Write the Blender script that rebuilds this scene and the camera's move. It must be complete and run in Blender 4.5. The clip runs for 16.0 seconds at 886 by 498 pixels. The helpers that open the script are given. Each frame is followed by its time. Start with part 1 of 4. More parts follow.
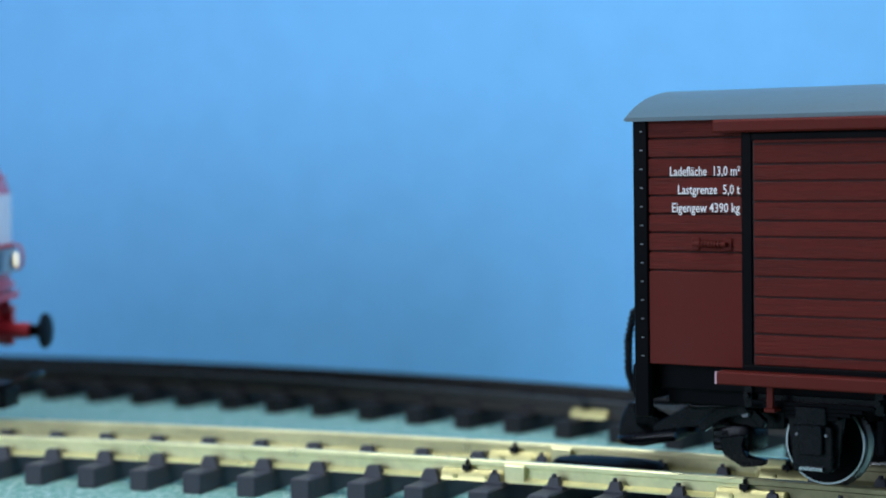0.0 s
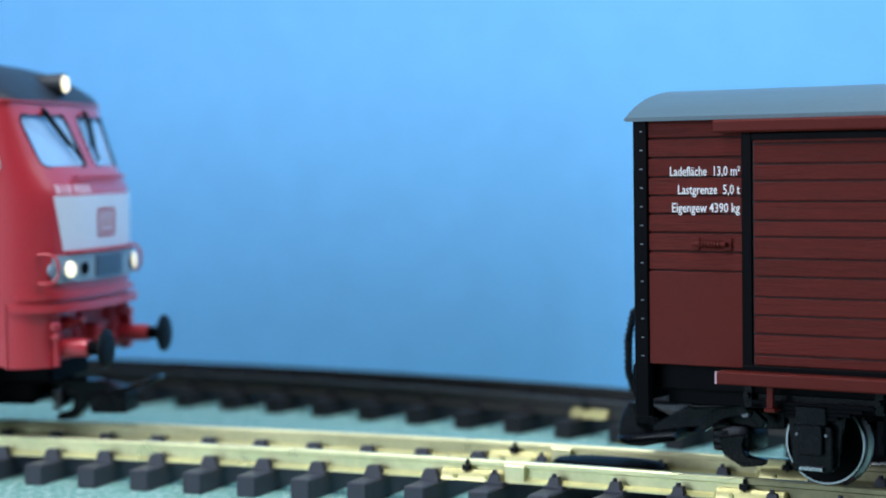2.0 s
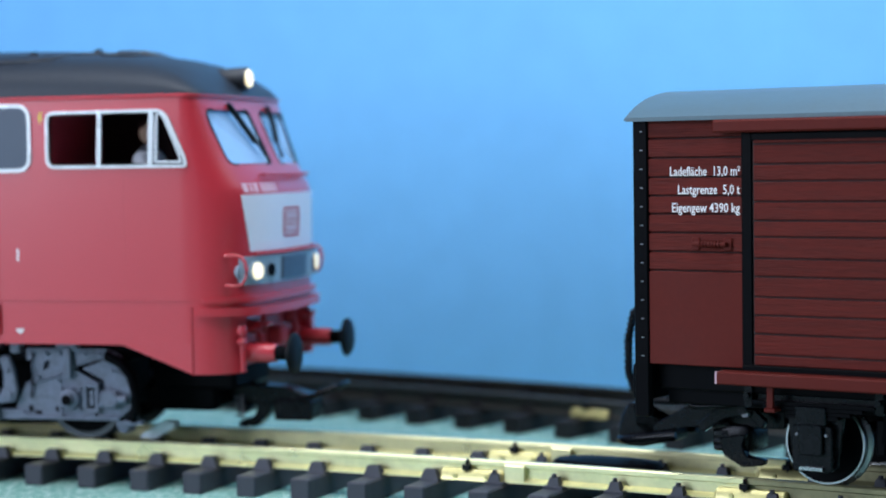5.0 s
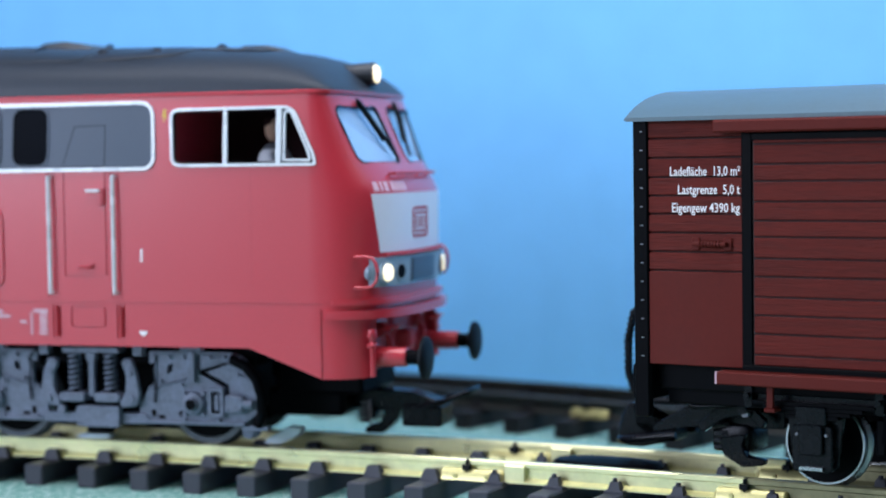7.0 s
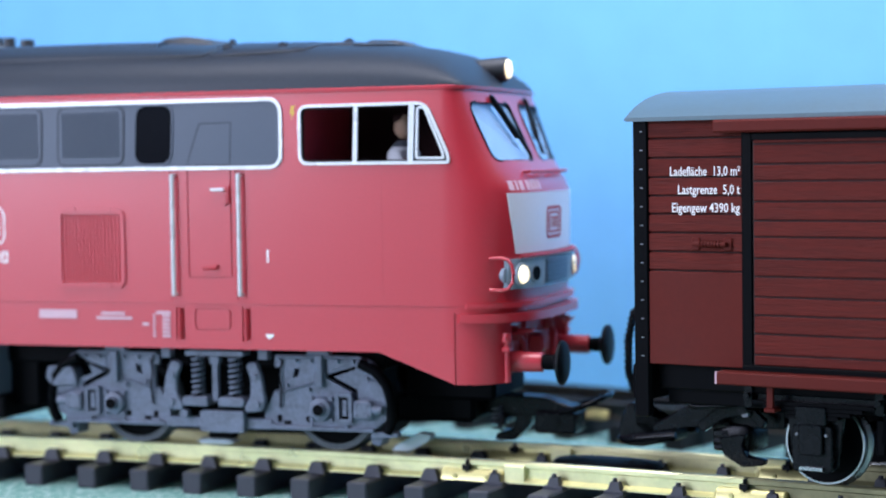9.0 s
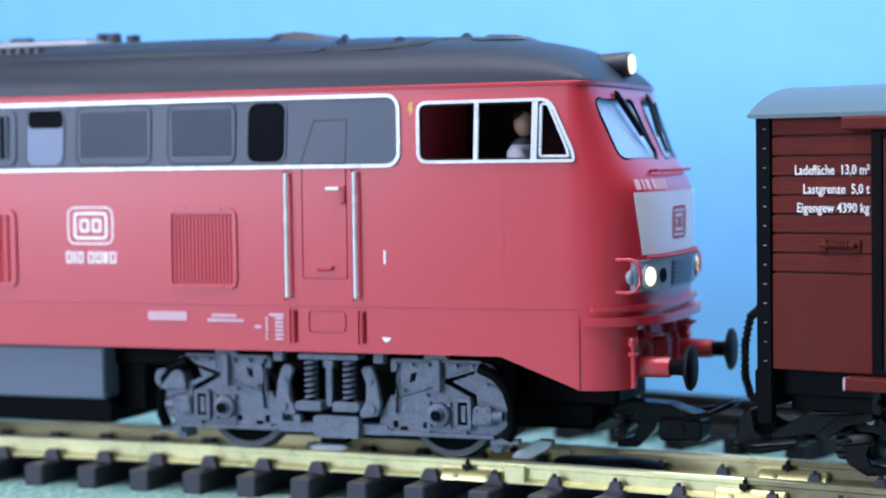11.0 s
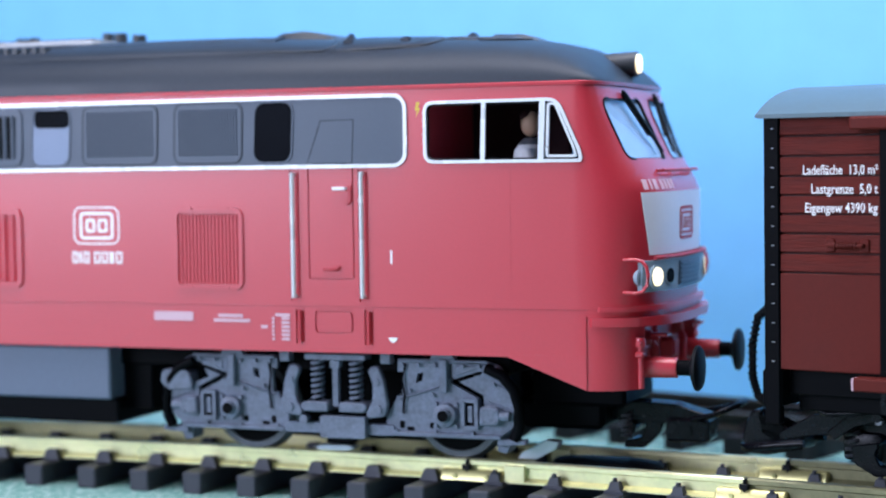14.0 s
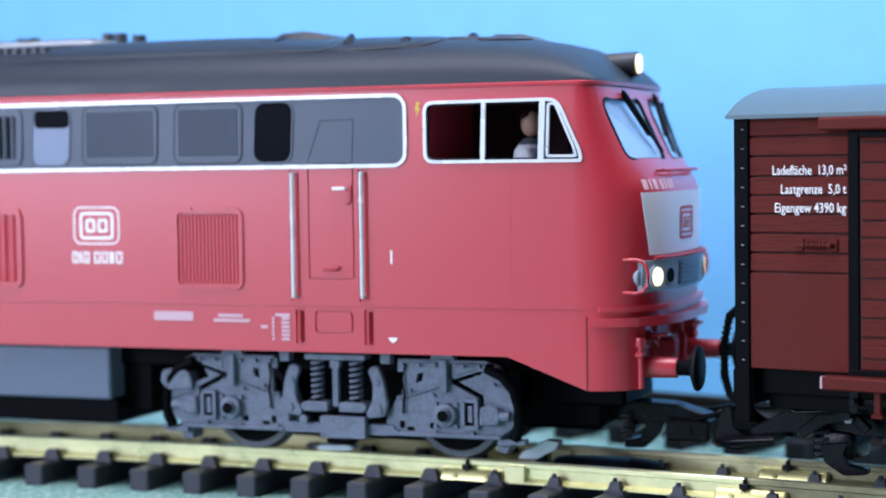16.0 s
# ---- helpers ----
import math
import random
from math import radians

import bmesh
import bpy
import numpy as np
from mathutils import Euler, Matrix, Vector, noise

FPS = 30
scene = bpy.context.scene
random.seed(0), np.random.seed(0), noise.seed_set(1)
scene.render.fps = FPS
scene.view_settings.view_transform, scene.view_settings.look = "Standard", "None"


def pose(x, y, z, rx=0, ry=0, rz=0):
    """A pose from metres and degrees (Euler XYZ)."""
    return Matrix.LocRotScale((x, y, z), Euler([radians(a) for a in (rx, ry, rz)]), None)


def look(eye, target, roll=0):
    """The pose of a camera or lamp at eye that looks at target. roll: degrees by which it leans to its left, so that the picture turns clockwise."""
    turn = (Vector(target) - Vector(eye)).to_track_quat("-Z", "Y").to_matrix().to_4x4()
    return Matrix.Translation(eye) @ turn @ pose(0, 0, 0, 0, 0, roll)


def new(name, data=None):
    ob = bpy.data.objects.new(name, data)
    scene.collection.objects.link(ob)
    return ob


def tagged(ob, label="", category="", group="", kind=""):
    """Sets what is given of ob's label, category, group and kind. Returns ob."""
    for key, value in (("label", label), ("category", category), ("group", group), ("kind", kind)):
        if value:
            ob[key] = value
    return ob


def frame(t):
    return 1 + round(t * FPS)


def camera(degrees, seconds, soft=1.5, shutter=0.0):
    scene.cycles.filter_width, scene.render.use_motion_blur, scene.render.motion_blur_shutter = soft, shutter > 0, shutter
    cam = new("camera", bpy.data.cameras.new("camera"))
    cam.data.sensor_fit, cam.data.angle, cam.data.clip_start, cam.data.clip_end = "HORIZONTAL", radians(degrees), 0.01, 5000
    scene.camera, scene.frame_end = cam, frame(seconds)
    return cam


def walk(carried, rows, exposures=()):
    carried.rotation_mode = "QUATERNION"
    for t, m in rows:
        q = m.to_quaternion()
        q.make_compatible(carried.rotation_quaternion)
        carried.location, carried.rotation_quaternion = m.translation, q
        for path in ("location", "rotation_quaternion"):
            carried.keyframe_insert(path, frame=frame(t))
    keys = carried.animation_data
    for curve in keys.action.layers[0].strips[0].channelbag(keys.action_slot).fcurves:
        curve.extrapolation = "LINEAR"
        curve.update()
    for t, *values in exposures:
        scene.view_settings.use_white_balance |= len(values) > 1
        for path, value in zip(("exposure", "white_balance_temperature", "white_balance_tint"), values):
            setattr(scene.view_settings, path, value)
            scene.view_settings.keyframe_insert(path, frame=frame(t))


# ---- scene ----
MM = 0.001                      # the model is drawn in millimetres
# ---- camera ----
cam = camera(26.76, 16.0, soft=1.9)
cam.data.dof.use_dof = True
cam.data.dof.focus_distance = 0.70
cam.data.dof.aperture_fstop = 6.8
PITCH, ROLL = radians(2.756), 0.857
EYE = Vector((0, 0, 0.12313))
CAM = look(EYE, EYE + Vector((0, math.cos(PITCH), -math.sin(PITCH))), -ROLL)
walk(cam, [(0.0, CAM), (16.0, CAM)],
     exposures=[(0.0, -0.41, 6500, 10), (1.4, -0.37, 6500, 10), (2.0, -0.15, 6500, 10), (3.0, -0.16, 6500, 10), (4.0, -0.17, 6500, 11), (6.3, -0.03, 6500, 14),
                (7.4, -0.02, 6500, 16), (8.2, 0.20, 6500, 18), (9.0, 0.22, 6500, 20), (11.5, 0.28, 6500, 20), (16.0, 0.28, 6500, 20)])

# ---- the curved main track: a circle seen from inside ----
CX, CY, RAD = -741.27, -786.88, 1745.61
S0 = radians(-25.3955)


def on_track(s, off=0.0):
    """Place and heading on the main track, s millimetres along it, off millimetres to its far side."""
    a = S0 - s / RAD
    return CX - (RAD + off) * math.sin(a), CY + (RAD + off) * math.cos(a), a


def ride(s):
    x, y, a = on_track(s)
    return Matrix.LocRotScale((x * MM, y * MM, 0), Euler((0, 0, a)), None)


# ---- world and lamps ----
world = bpy.data.worlds.new("world")
scene.world = world
world.use_nodes = True
bg = world.node_tree.nodes["Background"]
bg.inputs[0].default_value = (0.55, 0.7, 1.0, 1)
bg.inputs[1].default_value = 0.05


def area_lamp(name, place, target, sx, sy, watts, colour):
    d = bpy.data.lights.new(name, "AREA")
    d.shape, d.size, d.size_y, d.energy, d.color = "RECTANGLE", sx, sy, watts, colour
    ob = new(name, d)
    ob.matrix_world = look(place, target)
    return ob


area_lamp("window_daylight", (-2.38, -0.55, 0.80), (0.0, 0.8, 0.05), 1.7, 1.3, 66, (0.68, 0.79, 1.0))
# added unseen light low over the tracks, brightens the backdrop's top
area_lamp("overhead_light", (0.13, 0.68, 0.76), (0.10, 0.92, 0.0), 1.4, 0.4, 11.6, (0.85, 0.92, 1.0))


# ---- materials ----
def mat(name, base, rough=0.5, metal=0.0, vary=0.12, grain=300.0, bump=0.1, stain=40.0, spec=0.5, coat=0.0, stretch=(1, 1, 1), random_tone=0.0):
    m = bpy.data.materials.new(name)
    m.use_nodes = True
    nt = m.node_tree
    n, l = nt.nodes, nt.links
    b = n["Principled BSDF"]
    b.inputs["Metallic"].default_value = metal
    b.inputs["Specular IOR Level"].default_value = spec
    b.inputs["Coat Weight"].default_value = coat
    b.inputs["Coat Roughness"].default_value = 0.26
    tc = n.new("ShaderNodeTexCoord")
    mp = n.new("ShaderNodeMapping")
    mp.inputs["Scale"].default_value = stretch
    l.new(tc.outputs["Object"], mp.inputs[0])
    fine, big = n.new("ShaderNodeTexNoise"), n.new("ShaderNodeTexNoise")
    fine.inputs["Scale"].default_value, fine.inputs["Detail"].default_value = grain, 4
    big.inputs["Scale"].default_value, big.inputs["Detail"].default_value = stain, 3
    l.new(mp.outputs[0], fine.inputs[0])
    l.new(mp.outputs[0], big.inputs[0])
    mix = n.new("ShaderNodeMath")
    mix.operation = "ADD"
    l.new(fine.outputs[0], mix.inputs[0])
    l.new(big.outputs[0], mix.inputs[1])
    last = mix
    if random_tone:
        info = n.new("ShaderNodeObjectInfo")
        sc = n.new("ShaderNodeMath")
        sc.operation = "MULTIPLY_ADD"
        l.new(info.outputs["Random"], sc.inputs[0])
        sc.inputs[1].default_value = random_tone
        l.new(mix.outputs[0], sc.inputs[2])
        last = sc
    mr = n.new("ShaderNodeMapRange")
    mr.inputs[1].default_value, mr.inputs[2].default_value = 0.6, 1.4 + random_tone
    mr.inputs[3].default_value, mr.inputs[4].default_value = 1 - vary, 1 + vary
    l.new(last.outputs[0], mr.inputs[0])
    cm = n.new("ShaderNodeVectorMath")
    cm.operation = "SCALE"
    cm.inputs[0].default_value = base[:3]
    l.new(mr.outputs[0], cm.inputs["Scale"])
    l.new(cm.outputs[0], b.inputs["Base Color"])
    rr = n.new("ShaderNodeMapRange")
    rr.inputs[1].default_value, rr.inputs[2].default_value = 0.3, 0.7
    rr.inputs[3].default_value, rr.inputs[4].default_value = max(rough - 0.06, 0.02), min(rough + 0.06, 1)
    l.new(big.outputs[0], rr.inputs[0])
    l.new(rr.outputs[0], b.inputs["Roughness"])
    if bump:
        bp = n.new("ShaderNodeBump")
        bp.inputs["Strength"].default_value, bp.inputs["Distance"].default_value = bump, 0.0004
        l.new(fine.outputs[0], bp.inputs["Height"])
        l.new(bp.outputs[0], b.inputs["Normal"])
    return m


def glow(name, colour, strength):
    m = bpy.data.materials.new(name)
    m.use_nodes = True
    b = m.node_tree.nodes["Principled BSDF"]
    b.inputs["Base Color"].default_value = (0.8, 0.8, 0.75, 1)
    b.inputs["Emission Color"].default_value = (*colour, 1)
    b.inputs["Emission Strength"].default_value = strength
    return m


RED = mat("red_loco_paint", (0.55, 0.026, 0.042), 0.40, vary=0.05, grain=900, bump=0.02, stain=12, coat=1.0)
DARK_RED = mat("red_frame_paint", (0.46, 0.026, 0.038), 0.42, vary=0.06, grain=900, bump=0.03, stain=20)
ROOF = mat("slate_grey_roof", (0.021, 0.029, 0.042), 0.45, vary=0.12, grain=700, bump=0.06, stain=20, spec=0.3)
GREY = mat("grey_window_band", (0.066, 0.087, 0.126), 0.45, vary=0.05, grain=900, bump=0.02, stain=15)
WHITE = mat("white_print", (0.90, 0.87, 0.87), 0.4, vary=0.04, grain=900, bump=0.0)
PANEL_WHITE = mat("white_nose_paint", (0.76, 0.76, 0.84), 0.35, vary=0.04, grain=900, bump=0.02, coat=0.2)
BOGIE = mat("grey_bogie_plastic", (0.122, 0.145, 0.20), 0.5, vary=0.36, grain=700, bump=0.25, stain=210)
TANK = mat("grey_tank_plastic", (0.10, 0.13, 0.19), 0.5, vary=0.08, grain=600, bump=0.05, stain=30)
BLACK = mat("black_plastic", (0.0022, 0.0024, 0.0034), 0.45, vary=0.2, grain=500, bump=0.12, stain=60, spec=0.04)
GLOSS_BLACK = mat("shiny_black_plastic", (0.0036, 0.004, 0.006), 0.24, vary=0.2, grain=500, bump=0.2, stain=80, spec=0.16)
RUBBER = mat("black_rubber", (0.004, 0.005, 0.007), 0.5, vary=0.15, grain=500, bump=0.08, spec=0.15)
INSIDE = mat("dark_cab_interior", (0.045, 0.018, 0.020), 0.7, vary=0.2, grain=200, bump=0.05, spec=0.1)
STEEL = mat("worn_steel_tyre", (0.40, 0.41, 0.43), 0.3, metal=1.0, vary=0.15, grain=800, bump=0.05, stain=60)
DARK_STEEL = mat("dark_steel_wheel", (0.10, 0.105, 0.12), 0.4, metal=0.7, vary=0.2, grain=500, bump=0.08)
BRASS = mat("bright_brass_rail", (0.89, 0.83, 0.46), 0.32, metal=0.6, vary=0.12, grain=350, bump=0.08, stain=50)
BRASS_CLAMP = mat("polished_brass_clamp", (0.60, 0.54, 0.24), 0.36, metal=0.65, vary=0.1, grain=400, bump=0.06, stain=70)
# darker, rougher brass for the rails of the right-hand section
DARK_BRASS = mat("darker_brass_rail", (0.24, 0.225, 0.12), 0.5, metal=0.5, vary=0.25, grain=420, bump=0.2, stain=90)
DULL_RAIL = mat("browned_rail", (0.030, 0.029, 0.026), 0.55, metal=0.3, vary=0.2, grain=300, bump=0.1, stain=40)
SLEEPER = mat("dark_sleeper_plastic", (0.036, 0.040, 0.054), 0.6, vary=0.28, grain=260, bump=0.35, stain=60, stretch=(1, 4, 1), random_tone=0.2)
# the far track's sleepers have a darker base colour
DARK_SLEEPER = mat("darker_sleeper_plastic", (0.018, 0.018, 0.021), 0.6, vary=0.22, grain=260, bump=0.3, stain=60, spec=0.2, random_tone=0.2)
WAGON = mat("brown_wagon_boards", (0.110, 0.0134, 0.0094), 0.55, vary=0.42, grain=900, bump=1.0, stain=210, stretch=(0.16, 1, 2.6), random_tone=0.22, spec=0.13)
WAGON_PLAIN = mat("brown_wagon_panel", (0.108, 0.0128, 0.0088), 0.55, vary=0.08, grain=600, bump=0.05, stain=40, spec=0.13)
WAGON_ROOF = mat("grey_wagon_roof", (0.078, 0.132, 0.160), 0.5, vary=0.06, grain=500, bump=0.05, stain=25)
HEADLIGHT = glow("warm_headlight", (1.0, 0.86, 0.5), 1.3)
# the pale blue puts the windscreen's reflected light into its colour
SCREEN = mat("reflection_tinted_windscreen", (0.50, 0.71, 0.92), 0.12, vary=0.08, grain=50, bump=0.0, stain=60, spec=0.7)
SCREEN.node_tree.nodes["Principled BSDF"].inputs["Transmission Weight"].default_value = 0.5
SKIN = mat("painted_doll_skin", (0.62, 0.38, 0.26), 0.5, vary=0.06, bump=0.0)
SHIRT = mat("painted_doll_shirt", (0.70, 0.72, 0.75), 0.6, vary=0.06, bump=0.0)
VEST = mat("painted_doll_vest", (0.09, 0.10, 0.12), 0.6, vary=0.06, bump=0.0)
YELLOW = mat("yellow_print", (0.75, 0.5, 0.05), 0.5, vary=0.04, bump=0.0)


def ground_mat():
    m = mat("mint_green_base", (0.165, 0.37, 0.32), 0.85, vary=0.16, grain=160, bump=0.5, stain=25, spec=0.2)
    nt = m.node_tree
    n, l = nt.nodes, nt.links
    sp = n.new("ShaderNodeTexVoronoi")
    sp.inputs["Scale"].default_value = 520
    tc = n.new("ShaderNodeTexCoord")
    l.new(tc.outputs["Object"], sp.inputs[0])
    ms = n.new("ShaderNodeTexNoise")
    ms.inputs["Scale"].default_value = 330
    l.new(tc.outputs["Object"], ms.inputs[0])
    mr = n.new("ShaderNodeMapRange")
    mr.inputs[1].default_value, mr.inputs[2].default_value = 0.50, 0.57
    l.new(ms.outputs[0], mr.inputs[0])
    mx = n.new("ShaderNodeMix")
    mx.data_type = "RGBA"
    b = n["Principled BSDF"]
    src = b.inputs["Base Color"].links[0].from_socket
    l.new(mr.outputs[0], mx.inputs[0])
    l.new(src, mx.inputs[6])
    mx.inputs[7].default_value = (0.38, 0.57, 0.53, 1)
    l.new(mx.outputs[2], b.inputs["Base Color"])
    return m


GROUND = ground_mat()


# ---- mesh tools, all in millimetres ----
def part(name, bm, material, parent=None, label="", at=None, smooth=None):
    """Links a bmesh as one mesh object; at: the place of its origin, in millimetres, about which bm is drawn."""
    bmesh.ops.recalc_face_normals(bm, faces=bm.faces)
    bm.transform(Matrix.Scale(MM, 4))
    me = bpy.data.meshes.new(name)
    bm.to_mesh(me)
    bm.free()
    for mt in material if isinstance(material, (list, tuple)) else [material]:
        me.materials.append(mt)
    if smooth is not None:
        me.shade_smooth()
        me.set_sharp_from_angle(angle=radians(smooth))
    ob = new(name, me)
    if parent is not None:
        ob.parent = parent
    if at is not None:
        ob.location = Vector(at) * MM
    if label:
        tagged(ob, label)
    return ob


def thing(name, label, category, group="", kind=""):
    return tagged(new(name), label, category, group, kind)


def box(x0, x1, y0, y1, z0, z1, bevel=0.0, seg=1, bm=None):
    """A box with bevelled edges, added to bm if given."""
    b = bmesh.new()
    bmesh.ops.create_cube(b, size=1)
    b.transform(Matrix.Translation(((x0 + x1) / 2, (y0 + y1) / 2, (z0 + z1) / 2)) @ Matrix.Diagonal((x1 - x0, y1 - y0, z1 - z0, 1)))
    if bevel:
        bmesh.ops.bevel(b, geom=b.edges[:], offset=bevel, segments=seg, affect="EDGES", profile=0.5)
    return b if bm is None else join(bm, b)


def join(bm, *others):
    for o in others:
        me = bpy.data.meshes.new("tmp")
        o.to_mesh(me)
        o.free()
        bm.from_mesh(me)
        bpy.data.meshes.remove(me)
    return bm


def cyl(p, q, r0, r1=None, seg=20, bevel=0.0):
    """A round bar from p to q."""
    p, q = Vector(p), Vector(q)
    b = bmesh.new()
    bmesh.ops.create_cone(b, cap_ends=True, segments=seg, radius1=r0, radius2=r0 if r1 is None else r1, depth=(q - p).length)
    if bevel:
        bmesh.ops.bevel(b, geom=[e for e in b.edges if len([f for f in e.link_faces if len(f.verts) > 4])], offset=bevel, segments=2, affect="EDGES", profile=0.5)
    b.transform(Matrix.Translation((p + q) / 2) @ (q - p).to_track_quat("Z", "Y").to_matrix().to_4x4())
    return b


def tube(pts, r, seg=8, closed=False):
    """A round wire along points."""
    pts = [Vector(p) for p in pts]
    b = bmesh.new()
    rings, n = [], len(pts)
    up = Vector((0.13, 0.21, 0.97))
    for i, p in enumerate(pts):
        a = pts[(i - 1) % n] if closed or i else p
        c = pts[(i + 1) % n] if closed or i < n - 1 else p
        d = (c - a).normalized()
        u = d.cross(up).normalized()
        w = d.cross(u)
        rings.append([b.verts.new(p + r * (math.cos(t) * u + math.sin(t) * w)) for t in [2 * math.pi * k / seg for k in range(seg)]])
    for i in range(n if closed else n - 1):
        A, B = rings[i], rings[(i + 1) % n]
        for k in range(seg):
            b.faces.new((A[k], A[(k + 1) % seg], B[(k + 1) % seg], B[k]))
    if not closed:
        b.faces.new(rings[0])
        b.faces.new(rings[-1])
    return b


def loft(rings, caps=True, close=True):
    """Skin over rings of equal point counts."""
    b = bmesh.new()
    R = [[b.verts.new(p) for p in r] for r in rings]
    n = len(R[0])
    for A, B in zip(R, R[1:]):
        for k in range(n if close else n - 1):
            b.faces.new((A[k], A[(k + 1) % n], B[(k + 1) % n], B[k]))
    if caps:
        b.faces.new(R[0])
        b.faces.new(R[-1])
    bmesh.ops.recalc_face_normals(b, faces=b.faces)
    return b


def rounded(x0, x1, z0, z1, r, seg=5, slant=0.0):
    """A rounded rectangle as (x, z) points; slant shifts its top in x."""
    out = []
    for cx, cz, a0 in ((x1 - r, z1 - r, 0), (x0 + r, z1 - r, 90), (x0 + r, z0 + r, 180), (x1 - r, z0 + r, 270)):
        for k in range(seg + 1):
            a = radians(a0 + 90 * k / seg)
            x, z = cx + r * math.cos(a), cz + r * math.sin(a)
            out.append((x + slant * (z - z0) / (z1 - z0), z))
    return out


def fillet(pts, r, seg=4):
    """Rounds the corners of a polygon of (x, z) points."""
    out = []
    n = len(pts)
    for i in range(n):
        p, a, c = Vector(pts[i]), Vector(pts[i - 1]), Vector(pts[(i + 1) % n])
        u, w = (a - p), (c - p)
        rr = min(r, u.length * 0.45, w.length * 0.45)
        s, e = p + u.normalized() * rr, p + w.normalized() * rr
        for k in range(seg + 1):
            t = k / seg
            out.append(tuple((1 - t) ** 2 * s + 2 * t * (1 - t) * p + t * t * e))
    return out


def slab(outline, y0, y1, bevel=0.0):
    """An (x, z) outline drawn out from y0 to y1."""
    b = loft([[(x, y0, z) for x, z in outline], [(x, y1, z) for x, z in outline]])
    if bevel:
        rim = [e for e in b.edges if any(len(f.verts) > 4 for f in e.link_faces)]
        bmesh.ops.bevel(b, geom=rim, offset=bevel, segments=1, affect="EDGES", profile=0.5)
    return b


def inset(outline, d):
    """An outline shrunk by d along its corner normals."""
    n, out = len(outline), []
    area = sum(outline[i - 1][0] * outline[i][1] - outline[i][0] * outline[i - 1][1] for i in range(n))
    sg = 1 if area > 0 else -1
    for i in range(n):
        t = (Vector(outline[(i + 1) % n]) - Vector(outline[i - 1])).normalized()
        out.append((outline[i][0] - sg * t.y * d, outline[i][1] + sg * t.x * d))
    return out


def ring_slab(outline, width, y0, y1):
    """A flat frame: outline with a hole, width wide, from y0 to y1."""
    inner = inset(outline, width)
    b = bmesh.new()
    V = [[b.verts.new((x, y, z)) for x, z in o] for o, y in ((outline, y0), (inner, y0), (inner, y1), (outline, y1))]
    n = len(outline)
    for j in range(4):
        A, B = V[j], V[(j + 1) % 4]
        for k in range(n):
            b.faces.new((A[k], A[(k + 1) % n], B[(k + 1) % n], B[k]))
    return b


def carve(bm, *cutters):
    """bm less the cutters, as a new bmesh."""
    def ob_of(b):
        bmesh.ops.recalc_face_normals(b, faces=b.faces)
        me = bpy.data.meshes.new("tmp")
        b.to_mesh(me)
        b.free()
        return new("tmp", me)
    base = ob_of(bm)
    tools = [ob_of(c) for c in cutters]
    for t in tools:
        md = base.modifiers.new("cut", "BOOLEAN")
        md.operation, md.object, md.solver = "DIFFERENCE", t, "EXACT"
    bpy.context.view_layer.update()
    me = bpy.data.meshes.new_from_object(base.evaluated_get(bpy.context.evaluated_depsgraph_get()))
    out = bmesh.new()
    out.from_mesh(me)
    for o in (base, *tools):
        d = o.data
        bpy.data.objects.remove(o)
        bpy.data.meshes.remove(d)
    bpy.data.meshes.remove(me)
    return out


def lettering(name, text, size, material, parent, m, label="", width=None):
    """Flat writing, size: height of capitals in millimetres."""
    cu = bpy.data.curves.new(name, "FONT")
    cu.body, cu.size, cu.extrude = text, size * 1.42 * MM, 0.00006
    cu.align_x, cu.resolution_u, cu.offset = "LEFT", 2, 0.00004
    tmp = new("tmp", cu)
    bpy.context.view_layer.update()
    me = bpy.data.meshes.new_from_object(tmp.evaluated_get(bpy.context.evaluated_depsgraph_get()))
    bpy.data.objects.remove(tmp)
    xs = [v.co.x for v in me.vertices]
    k = width * MM / (max(xs) - min(xs)) if width else 1
    me.transform(Matrix.Diagonal((k, 1, 1, 1)) @ Matrix.Translation((-min(xs), 0, 0)))
    me.materials.clear()
    me.materials.append(material)
    ob = new(name, me)
    ob.parent = parent
    ob.matrix_basis = m
    if label:
        tagged(ob, label)
    return ob


def on_side(x, y, z):
    """The pose of writing on a side that faces the camera."""
    return pose(x * MM, y * MM, z * MM, 90, 0, 0)


# ---- the setting ----
def room():
    def wall(name, *b, cutters=()):
        bm = box(*b)
        if cutters:
            bm = carve(bm, *cutters)
        return tagged(part(name, bm, ROOM_WALL), kind="structure")
    # assumed room, out of view, closed round the layout
    wall("wall_west", -2620, -2500, -1700, 2300, -900, 1800, cutters=[box(-2800, -2400, -1500, 400, 60, 1560)])
    wall("wall_east", 1700, 1820, -1700, 2300, -900, 1800)
    wall("wall_south", -2620, 1820, -1820, -1700, -900, 1800)
    wall("wall_north", -2620, 1820, 2300, 2420, -900, 1800)
    tagged(part("floor", box(-2620, 1820, -1820, 2420, -960, -900), ROOM_FLOOR), kind="structure")
    tagged(part("ceiling", box(-2620, 1820, -1820, 2420, 1800, 1860), ROOM_WALL), kind="structure")
    tagged(part("ground", box(-1300, 1500, -150, 1900, -40, -18.4, 1), GROUND), "mint green speckled layout board under the tracks", kind="structure")


# unseen walls kept dark grey so that little light bounces back
ROOM_WALL = mat("dark_grey_room_wall", (0.22, 0.22, 0.23), 0.8, vary=0.05, grain=60, bump=0.1, stain=4)
ROOM_FLOOR = mat("grey_room_floor", (0.2, 0.19, 0.18), 0.6, vary=0.1, grain=60, bump=0.1, stain=4)
